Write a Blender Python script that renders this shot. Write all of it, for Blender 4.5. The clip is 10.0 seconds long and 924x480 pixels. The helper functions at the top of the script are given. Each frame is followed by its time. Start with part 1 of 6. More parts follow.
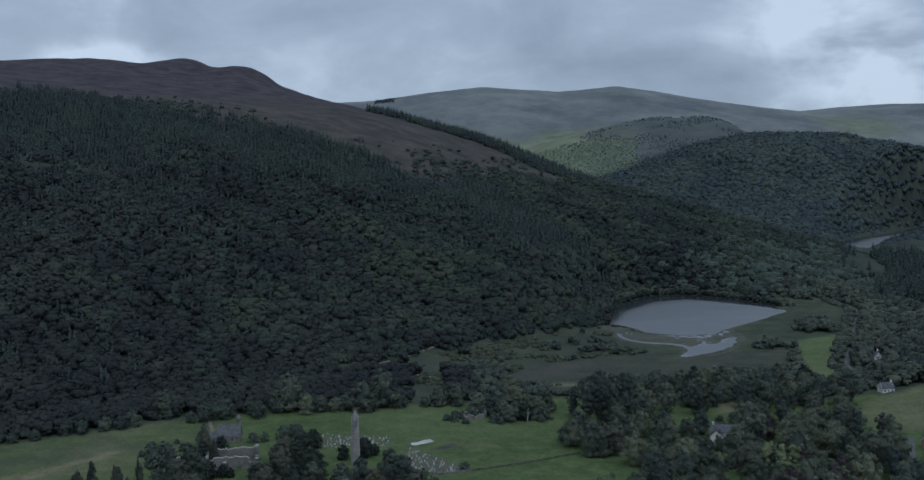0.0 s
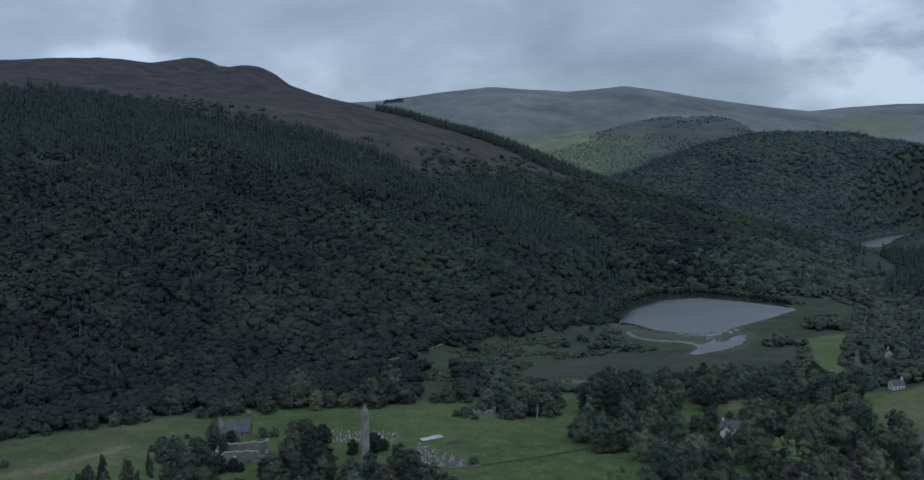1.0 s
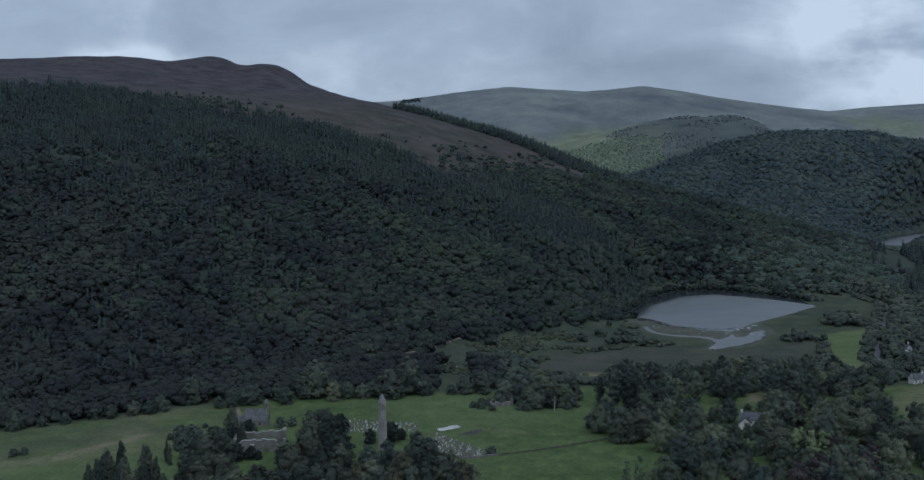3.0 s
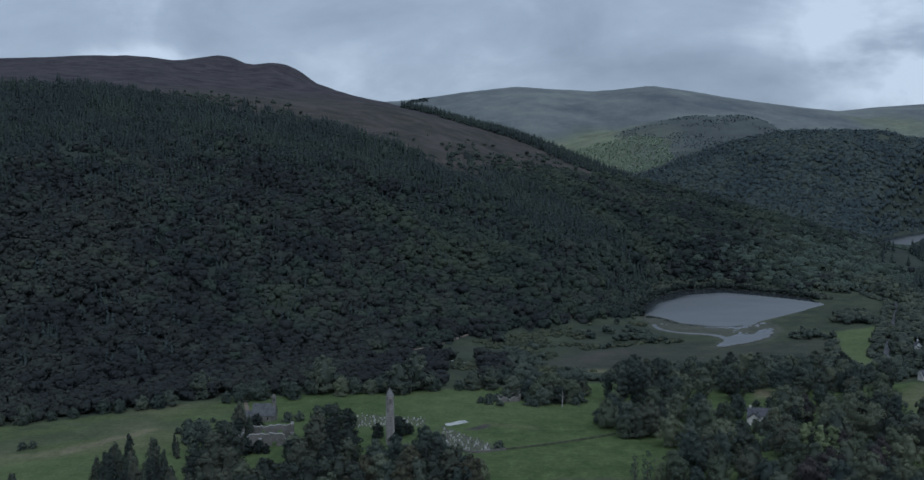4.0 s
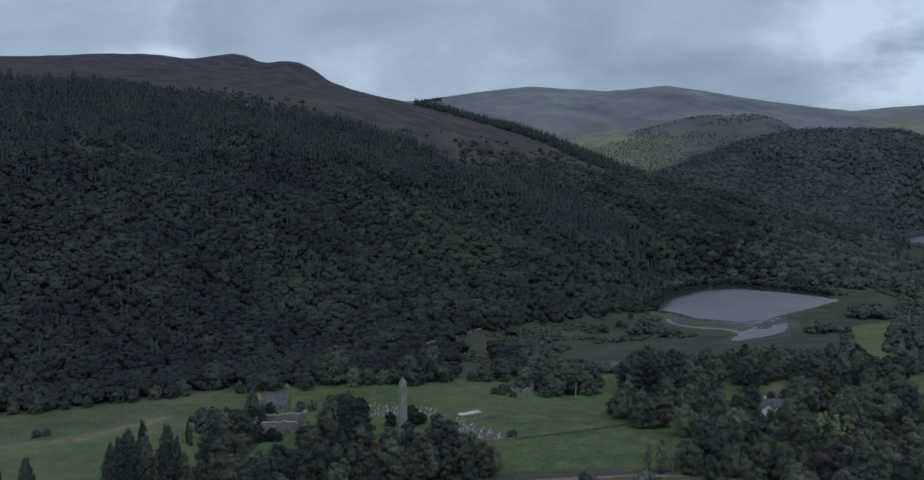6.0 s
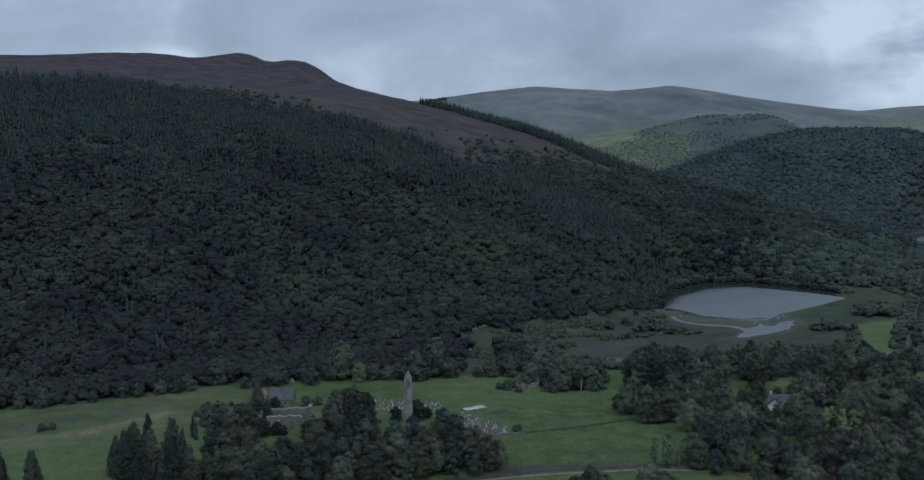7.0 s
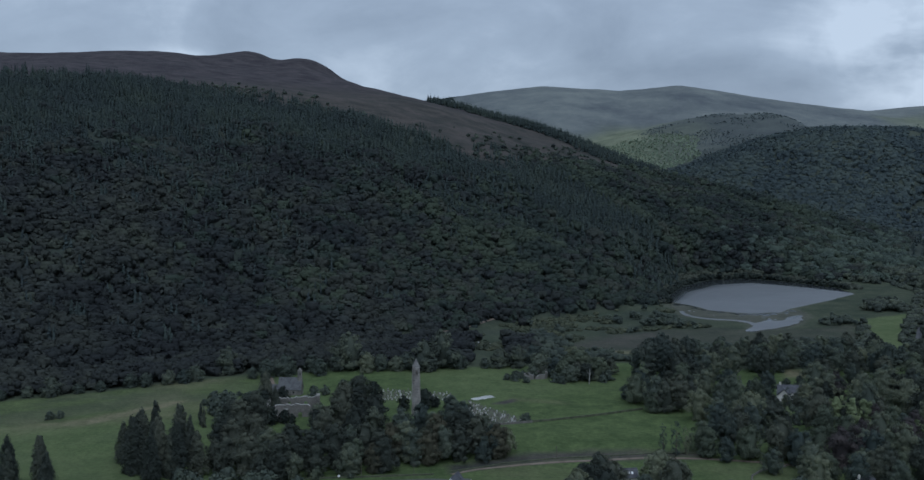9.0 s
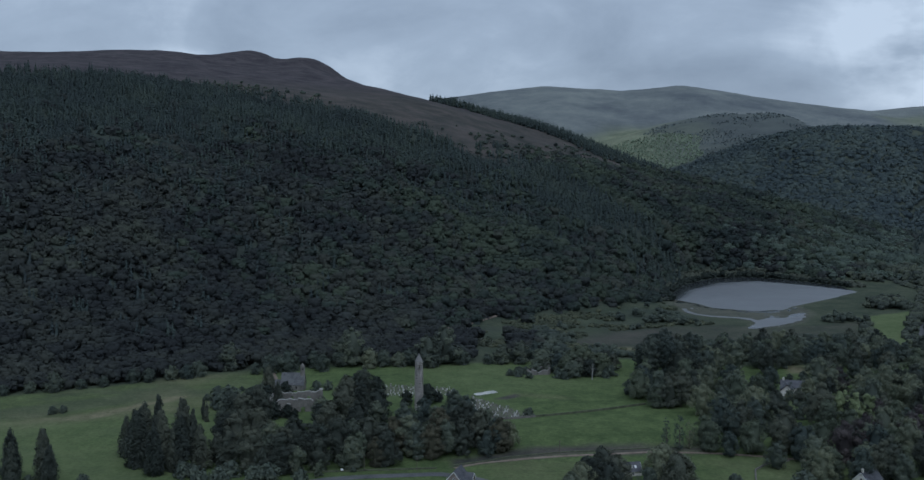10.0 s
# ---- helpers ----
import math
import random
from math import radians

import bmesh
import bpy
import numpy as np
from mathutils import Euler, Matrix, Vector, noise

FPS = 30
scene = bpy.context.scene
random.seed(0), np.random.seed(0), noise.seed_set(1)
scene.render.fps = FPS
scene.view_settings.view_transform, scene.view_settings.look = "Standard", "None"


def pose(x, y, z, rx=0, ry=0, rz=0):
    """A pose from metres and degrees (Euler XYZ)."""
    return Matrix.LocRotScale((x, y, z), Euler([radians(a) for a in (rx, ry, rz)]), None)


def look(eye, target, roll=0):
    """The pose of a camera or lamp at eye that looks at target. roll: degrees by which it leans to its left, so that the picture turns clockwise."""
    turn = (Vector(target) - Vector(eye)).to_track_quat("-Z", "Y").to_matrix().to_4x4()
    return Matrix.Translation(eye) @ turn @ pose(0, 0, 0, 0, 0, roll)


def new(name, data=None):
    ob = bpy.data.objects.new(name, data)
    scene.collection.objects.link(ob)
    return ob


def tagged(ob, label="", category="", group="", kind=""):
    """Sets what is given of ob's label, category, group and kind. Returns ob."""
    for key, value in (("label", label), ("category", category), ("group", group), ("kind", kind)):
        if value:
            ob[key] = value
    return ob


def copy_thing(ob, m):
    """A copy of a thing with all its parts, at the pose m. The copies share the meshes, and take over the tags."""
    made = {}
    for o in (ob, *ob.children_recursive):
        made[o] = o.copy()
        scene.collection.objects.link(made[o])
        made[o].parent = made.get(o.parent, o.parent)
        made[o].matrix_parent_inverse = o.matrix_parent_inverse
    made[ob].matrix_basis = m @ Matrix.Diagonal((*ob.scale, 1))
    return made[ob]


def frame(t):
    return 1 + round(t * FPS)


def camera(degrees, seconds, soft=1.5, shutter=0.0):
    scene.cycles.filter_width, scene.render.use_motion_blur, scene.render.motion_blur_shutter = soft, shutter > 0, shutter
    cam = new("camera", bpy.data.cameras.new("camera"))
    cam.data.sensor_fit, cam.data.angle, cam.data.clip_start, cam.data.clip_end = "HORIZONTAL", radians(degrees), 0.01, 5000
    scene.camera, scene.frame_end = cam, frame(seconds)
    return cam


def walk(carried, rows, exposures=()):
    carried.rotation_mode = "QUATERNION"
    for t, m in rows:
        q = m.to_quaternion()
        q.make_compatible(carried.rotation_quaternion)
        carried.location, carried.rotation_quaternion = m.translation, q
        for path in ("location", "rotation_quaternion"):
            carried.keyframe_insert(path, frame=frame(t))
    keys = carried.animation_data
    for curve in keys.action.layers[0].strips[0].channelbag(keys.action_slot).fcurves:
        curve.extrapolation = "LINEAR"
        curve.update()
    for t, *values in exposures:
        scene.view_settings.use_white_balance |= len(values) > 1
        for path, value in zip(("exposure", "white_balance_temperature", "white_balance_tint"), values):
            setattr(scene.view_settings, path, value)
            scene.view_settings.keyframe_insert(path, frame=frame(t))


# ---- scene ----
cam = camera(47.07, 10.0, 1.45)
walk(cam, [
    (0.0, look((1.43, 0.02, 171.70), (20.22, 497.79, 128.40), -0.174)),
    (1.0, look((0.80, -0.45, 168.65), (15.53, 497.48, 125.69), -0.147)),
    (2.0, look((0.42, -0.64, 165.39), (11.13, 497.43, 122.80), -0.122)),
    (3.0, look((0.20, -0.58, 161.95), (7.06, 497.58, 119.75), -0.096)),
    (4.0, look((0.08, -0.35, 158.39), (3.34, 497.89, 116.58), -0.071)),
    (5.0, look((0.00, -0.00, 154.75), (-0.00, 498.28, 113.34), -0.047)),
    (6.0, look((-0.10, 0.41, 151.09), (-2.96, 498.72, 110.06), -0.023)),
    (7.0, look((-0.26, 0.82, 147.45), (-5.52, 499.13, 106.80), 0.001)),
    (8.0, look((-0.51, 1.15, 143.88), (-7.71, 499.47, 103.58), 0.025)),
    (9.0, look((-0.89, 1.35, 140.41), (-9.52, 499.67, 100.48), 0.048)),
    (10.0, look((-1.41, 1.33, 137.10), (-10.99, 499.67, 97.53), 0.070)),
], [(0.0, 0.05, 5200, 10), (10.0, 0.05, 5200, 10)])

# ---- sky, sun, exposure ----
world = bpy.data.worlds.new("overcast_sky")
scene.world = world
world.use_nodes = True
wn, wl = world.node_tree.nodes, world.node_tree.links
wn.clear()


def wnode(kind, **values):
    n = wn.new(kind)
    for k, v in values.items():
        n.inputs[k].default_value = v
    return n


sky = wn.new("ShaderNodeTexSky")
sky.sky_type, sky.sun_disc = "NISHITA", False
sky.sun_elevation, sky.sun_rotation = radians(58), radians(163)
way = wn.new("ShaderNodeTexCoord")


def cloud_noise(stretch, scale, detail, rough, twist):
    flat = wn.new("ShaderNodeMapping")
    flat.inputs["Scale"].default_value = stretch
    flat.inputs["Location"].default_value = (0.37, 1.91, 0.12)
    wl.new(way.outputs["Generated"], flat.inputs["Vector"])
    n = wnode("ShaderNodeTexNoise", Scale=scale, Detail=detail, Roughness=rough, Distortion=twist)
    wl.new(flat.outputs[0], n.inputs["Vector"])
    return n.outputs["Fac"]


def wmath(kind, a, b, c=None):
    n = wn.new("ShaderNodeMath")
    n.operation = kind
    for slot, v in zip(n.inputs, (a, b, c)):
        if v is None:
            continue
        if isinstance(v, (int, float)):
            slot.default_value = v
        else:
            wl.new(v, slot)
    return n.outputs[0]


def bank(direction, stretch, reach):
    """How near the sky's direction lies to the heart of a bright cloud bank: 1 there, 0 outside."""
    off = wn.new("ShaderNodeVectorMath")
    off.operation = "SUBTRACT"
    off.inputs[1].default_value = Vector(direction).normalized()
    wl.new(way.outputs["Generated"], off.inputs[0])
    wide = wn.new("ShaderNodeVectorMath")
    wide.operation = "MULTIPLY"
    wide.inputs[1].default_value = stretch
    wl.new(off.outputs[0], wide.inputs[0])
    size = wn.new("ShaderNodeVectorMath")
    size.operation = "LENGTH"
    wl.new(wide.outputs[0], size.inputs[0])
    fall = wn.new("ShaderNodeMapRange")
    fall.interpolation_type = "SMOOTHSTEP"
    fall.inputs["From Min"].default_value, fall.inputs["From Max"].default_value = reach, 0.0
    wl.new(size.outputs["Value"], fall.inputs["Value"])
    return fall.outputs[0]


big = cloud_noise((1.0, 1.0, 2.2), 5.0, 8.0, 0.55, 0.5)
fine = cloud_noise((1.0, 1.0, 1.8), 17.0, 7.0, 0.6, 0.4)
puffs = cloud_noise((1.0, 1.0, 1.5), 11.0, 5.0, 0.5, 0.3)
shape = wmath("MULTIPLY_ADD", fine, 0.22, big)
shape = wmath("ADD", shape, 0.065)
billow = wmath("MAXIMUM", wmath("MULTIPLY_ADD", puffs, 5.0, -1.75), -0.15)
shape = wmath("MULTIPLY_ADD", wmath("MULTIPLY", bank((0.415, 1.0, 0.088), (0.75, 1.0, 1.3), 0.15), billow), 0.41, shape)
shape = wmath("MULTIPLY_ADD", wmath("MULTIPLY", bank((-0.290, 1.0, 0.076), (0.6, 1.0, 1.6), 0.055), billow), 0.5, shape)
shape = wmath("MULTIPLY_ADD", bank((-0.43, 1.0, 0.125), (1.0, 1.0, 1.4), 0.07), 0.06, shape)
shape = wmath("MULTIPLY_ADD", bank((0.22, 1.0, 0.105), (0.7, 1.0, 1.4), 0.17), -0.12, shape)
ramp = wn.new("ShaderNodeValToRGB")
ramp.color_ramp.elements[0].position, ramp.color_ramp.elements[0].color = 0.40, (0.278, 0.300, 0.318, 1)
ramp.color_ramp.elements[1].position, ramp.color_ramp.elements[1].color = 1.0, (0.64, 0.652, 0.632, 1)
mid = ramp.color_ramp.elements.new(0.70)
mid.color = (0.400, 0.424, 0.434, 1)
wl.new(shape, ramp.inputs[0])
clear = wn.new("ShaderNodeBackground")
clear.inputs["Strength"].default_value = 0.06
cloud = wn.new("ShaderNodeBackground")
cloud.inputs["Strength"].default_value = 1.0
both = wn.new("ShaderNodeMixShader")
both.inputs[0].default_value = 0.9
out = wn.new("ShaderNodeOutputWorld")
wl.new(sky.outputs[0], clear.inputs["Color"])
wl.new(ramp.outputs[0], cloud.inputs["Color"])
wl.new(clear.outputs[0], both.inputs[1])
wl.new(cloud.outputs[0], both.inputs[2])
wl.new(both.outputs[0], out.inputs["Surface"])

sun_data = bpy.data.lights.new("sun", "SUN")
sun_data.energy, sun_data.angle, sun_data.color = 1.0, radians(50), (1.0, 0.97, 0.92)
sun = new("sun", sun_data)
sun.matrix_world = look((150, 100, 850), (0, 600, 0))
tagged(sun, "diffuse sun behind thick cloud", "sun", kind="structure")

# ---- materials ----
def material(name, colour, second, rough=0.85, size=1.0, bump=0.3, spread=0.5, island=0.0, metal=0.0, big=18.0, vary=0.5):
    """Two-scale procedural surface. size, big: metres of the fine and the coarse forms."""
    m = bpy.data.materials.new(name)
    m.use_nodes = True
    n, l = m.node_tree.nodes, m.node_tree.links
    p = n["Principled BSDF"]
    p.inputs["Roughness"].default_value, p.inputs["Metallic"].default_value = rough, metal
    p.inputs["Specular IOR Level"].default_value = 0.25
    where = n.new("ShaderNodeNewGeometry")
    one, two = n.new("ShaderNodeTexNoise"), n.new("ShaderNodeTexNoise")
    for t, metres in ((one, size), (two, big)):
        t.inputs["Scale"].default_value, t.inputs["Detail"].default_value = 1.0 / metres, 5.0
        l.new(where.outputs["Position"], t.inputs["Vector"])
    add = n.new("ShaderNodeMath")
    add.operation = "MULTIPLY_ADD"
    add.inputs[1].default_value = spread
    l.new(one.outputs["Fac"], add.inputs[0])
    l.new(two.outputs["Fac"], add.inputs[2])
    fac = add.outputs[0]
    if island:
        more = n.new("ShaderNodeMath")
        more.operation = "MULTIPLY_ADD"
        more.inputs[1].default_value = island
        l.new(where.outputs["Random Per Island"], more.inputs[0])
        l.new(fac, more.inputs[2])
        fac = more.outputs[0]
    r = n.new("ShaderNodeValToRGB")
    middle = 0.5 + spread * 0.5 + island * 0.5
    r.color_ramp.elements[0].position, r.color_ramp.elements[0].color = max(0, middle - vary * 0.5), (*colour, 1)
    r.color_ramp.elements[1].position, r.color_ramp.elements[1].color = min(1, middle + vary * 0.5), (*second, 1)
    l.new(fac, r.inputs[0])
    l.new(r.outputs[0], p.inputs["Base Color"])
    if bump:
        b = n.new("ShaderNodeBump")
        b.inputs["Strength"].default_value, b.inputs["Distance"].default_value = bump, size * 0.3
        l.new(one.outputs["Fac"], b.inputs["Height"])
        l.new(b.outputs[0], p.inputs["Normal"])
    return m


def leafy(name, dark, mid, light, through_leaf=0.2, crown=0.75, tree=0.0, leaf=0.22, drift=0.9, big=95.0):
    """Foliage: one tone for each crown or bough, slower drifts over the wood, and light that shines through the leaves."""
    m = bpy.data.materials.new(name)
    m.use_nodes = True
    n, l = m.node_tree.nodes, m.node_tree.links
    p = n["Principled BSDF"]
    p.inputs["Roughness"].default_value, p.inputs["Specular IOR Level"].default_value = 0.8, 0.15
    where, bough, one, patch = n.new("ShaderNodeNewGeometry"), n.new("ShaderNodeAttribute"), n.new("ShaderNodeObjectInfo"), n.new("ShaderNodeTexNoise")
    bough.attribute_name = "tone"
    patch.inputs["Scale"].default_value, patch.inputs["Detail"].default_value = 1 / big, 4.0
    l.new(where.outputs["Position"], patch.inputs["Vector"])
    fac = None
    for source, share in ((bough.outputs["Fac"], crown), (one.outputs["Random"], tree), (where.outputs["Random Per Island"], leaf), (patch.outputs["Fac"], drift)):
        add = n.new("ShaderNodeMath")
        add.operation = "MULTIPLY_ADD"
        add.inputs[1].default_value = share
        l.new(source, add.inputs[0])
        if fac:
            l.new(fac, add.inputs[2])
        else:
            add.inputs[2].default_value = 0.5 - 0.5 * (crown + tree + leaf + drift)
        fac = add.outputs[0]
    r = n.new("ShaderNodeValToRGB")
    r.color_ramp.elements[0].position, r.color_ramp.elements[0].color = 0.05, (*dark, 1)
    r.color_ramp.elements[1].position, r.color_ramp.elements[1].color = 0.95, (*light, 1)
    r.color_ramp.elements.new(0.5).color = (*mid, 1)
    l.new(fac, r.inputs[0])
    l.new(r.outputs[0], p.inputs["Base Color"])
    shine, mix = n.new("ShaderNodeBsdfTranslucent"), n.new("ShaderNodeMixShader")
    mix.inputs[0].default_value = through_leaf
    l.new(r.outputs[0], shine.inputs["Color"])
    l.new(p.outputs[0], mix.inputs[1])
    l.new(shine.outputs[0], mix.inputs[2])
    l.new(mix.outputs[0], n["Material Output"].inputs["Surface"])
    return m


LEAF = leafy("oak_leaves", (0.045, 0.054, 0.055), (0.064, 0.073, 0.068), (0.092, 0.104, 0.081), crown=0.6, leaf=0.12, drift=2.6, big=90, through_leaf=0.35)
ASH = leafy("ash_leaves", (0.045, 0.059, 0.056), (0.063, 0.082, 0.066), (0.090, 0.113, 0.079), crown=0.6, leaf=0.12, drift=2.6, big=90, through_leaf=0.35)
# darkest leaves of the wood; they also deepen its shaded left side
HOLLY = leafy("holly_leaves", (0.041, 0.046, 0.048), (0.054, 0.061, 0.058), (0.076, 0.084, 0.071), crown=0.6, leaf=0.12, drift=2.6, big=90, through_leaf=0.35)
GARDEN = leafy("garden_leaves", (0.063, 0.082, 0.075), (0.122, 0.143, 0.109), (0.204, 0.221, 0.142), crown=0.28, tree=0.9, big=30, drift=0.3, through_leaf=0.3)
FRESH = leafy("fresh_leaves", (0.068, 0.085, 0.065), (0.117, 0.139, 0.097), (0.182, 0.202, 0.128), crown=0.28, tree=0.4, big=20, drift=0.3, through_leaf=0.3)
OLIVE = leafy("olive_leaves", (0.107, 0.135, 0.070), (0.174, 0.213, 0.111), (0.280, 0.329, 0.171), crown=0.28, tree=0.4, big=20, drift=0.3, through_leaf=0.3)
COPPER = leafy("copper_leaves", (0.046, 0.042, 0.045), (0.078, 0.070, 0.069), (0.134, 0.114, 0.107), crown=0.28, tree=0.4, big=20, drift=0.3, through_leaf=0.3)
DARK = leafy("yew_leaves", (0.040, 0.049, 0.043), (0.077, 0.089, 0.071), (0.133, 0.142, 0.103), crown=0.28, tree=0.7, big=20, drift=0.3, through_leaf=0.3)
# bluer copy of the oak leaves with distance haze in the colour
HAZED_OAK = leafy("hazed_oak_leaves", (0.052, 0.069, 0.074), (0.066, 0.086, 0.086), (0.088, 0.110, 0.098), crown=0.7, leaf=0.12, drift=2.2, big=110, through_leaf=0.1)
SEDGE = leafy("sedge_blades", (0.055, 0.066, 0.046), (0.085, 0.098, 0.064), (0.120, 0.130, 0.080), big=40)
# paler, bluer spruce: haze of the far hill mixed into the needles
HAZED_SPRUCE = leafy("hazed_spruce_needles", (0.088, 0.108, 0.114), (0.104, 0.126, 0.128), (0.128, 0.150, 0.146), crown=0.3, leaf=0.12, drift=2.2, big=120, through_leaf=0.1)
PINE = leafy("pine_needles", (0.036, 0.047, 0.045), (0.066, 0.082, 0.072), (0.125, 0.142, 0.113), crown=0.28, tree=0.4, big=20, drift=0.3, through_leaf=0.3)
HEDGE = leafy("hedge_leaves", (0.057, 0.069, 0.058), (0.087, 0.102, 0.079), (0.128, 0.145, 0.099), big=40)
REED = leafy("reed_blades", (0.070, 0.080, 0.061), (0.093, 0.104, 0.078), (0.122, 0.132, 0.101), big=40)
RUSSET = leafy("russet_leaves", (0.059, 0.064, 0.047), (0.102, 0.100, 0.068), (0.175, 0.157, 0.100), crown=0.28, tree=0.4, big=12, drift=0.3, through_leaf=0.3)
YEW = leafy("dark_yew_leaves", (0.022, 0.030, 0.026), (0.034, 0.043, 0.036), (0.052, 0.063, 0.050), crown=0.5, big=20)
SCRUB = leafy("willow_scrub", (0.056, 0.070, 0.060), (0.080, 0.098, 0.080), (0.118, 0.138, 0.100), crown=0.6, leaf=0.15, big=40)
WILLOW = leafy("willow_leaves", (0.075, 0.097, 0.086), (0.098, 0.126, 0.102), (0.128, 0.159, 0.117), crown=0.6, leaf=0.15, big=60)
SPRUCE = leafy("spruce_needles", (0.052, 0.066, 0.067), (0.062, 0.081, 0.075), (0.081, 0.102, 0.083), crown=0.5, leaf=0.1, drift=1.8, big=80)
# larch green raised so the sun on the slope is in the colour
SUNLIT_LARCH = leafy("sunlit_larch_needles", (0.150, 0.190, 0.135), (0.190, 0.236, 0.162), (0.240, 0.285, 0.190), crown=0.6, big=60)
BARK = material("bark", (0.06, 0.052, 0.042), (0.16, 0.145, 0.12), 0.95, 0.25, 0.5, 0.6, big=2)
STONE = material("lichened_granite", (0.319, 0.297, 0.275), (0.572, 0.539, 0.506), 0.92, 0.6, 0.6, 0.7, big=3.5, vary=0.8)
RUIN = material("weathered_schist", (0.072, 0.070, 0.063), (0.216, 0.205, 0.184), 0.95, 0.5, 0.6, 0.7, big=3, vary=0.8)
GRAVE = material("headstone_granite", (0.17, 0.17, 0.165), (0.56, 0.55, 0.53), 0.8, 0.6, 0.3, 0.6, big=3, vary=0.9)
SLATE = material("roof_slate", (0.044, 0.046, 0.054), (0.105, 0.108, 0.118), 0.7, 0.35, 0.4, 0.7, big=3)
STONE_SLAB = material("stone_roof", (0.065, 0.067, 0.07), (0.135, 0.137, 0.14), 0.9, 0.5, 0.5, 0.7, big=2)
CAPSTONE = material("dark_capstone", (0.11, 0.107, 0.104), (0.25, 0.243, 0.23), 0.95, 0.5, 0.6, 0.7, big=2, vary=0.8)
COPING = material("lichened_coping", (0.200, 0.197, 0.185), (0.370, 0.360, 0.335), 0.95, 0.4, 0.5, 0.7, big=2, vary=0.8)
PINK_STONE = material("pinkish_rubble_wall", (0.16, 0.135, 0.12), (0.28, 0.24, 0.21), 0.95, 0.3, 0.4, 0.7, big=2)
RENDER = material("cream_render", (0.50, 0.48, 0.43), (0.68, 0.66, 0.60), 0.9, 0.4, 0.15, 0.6, big=3)
WHITE = material("white_paint", (0.66, 0.66, 0.64), (0.82, 0.82, 0.80), 0.7, 0.3, 0.1, 0.6, big=2)
BRICK = material("red_brick", (0.20, 0.11, 0.09), (0.34, 0.20, 0.16), 0.9, 0.25, 0.3, 0.7, big=2)
TIMBER = material("dark_timber", (0.035, 0.03, 0.026), (0.08, 0.07, 0.06), 0.8, 0.2, 0.3, 0.6, big=1)
GLASS = material("window_glass", (0.02, 0.024, 0.028), (0.04, 0.045, 0.05), 0.08, 0.5, 0, 0.5, big=2)
TARMAC = material("worn_tarmac", (0.06, 0.062, 0.066), (0.12, 0.122, 0.125), 0.85, 0.8, 0.2, 0.6, big=7)
MOSSY = material("mossy_stone", (0.062, 0.074, 0.046), (0.125, 0.135, 0.085), 0.95, 0.5, 0.5, 0.6, big=3)
GRAVEL = material("brown_gravel", (0.115, 0.090, 0.072), (0.215, 0.175, 0.14), 0.95, 0.6, 0.4, 0.7, big=5)
PALE = material("pale_chippings", (0.30, 0.30, 0.29), (0.56, 0.56, 0.54), 0.9, 0.8, 0.3, 0.6, big=6)
MUD_BAR = material("wet_mud_and_weed", (0.042, 0.046, 0.034), (0.092, 0.094, 0.070), 0.95, 2.5, 0.3, 0.7, big=14, vary=0.7)
# near-black colour standing for the shade inside openings that are not cut
PAINTED_VOID = material("painted_opening_shade", (0.012, 0.012, 0.012), (0.02, 0.02, 0.02), 0.95, 0.5, 0, 0.5, big=2)


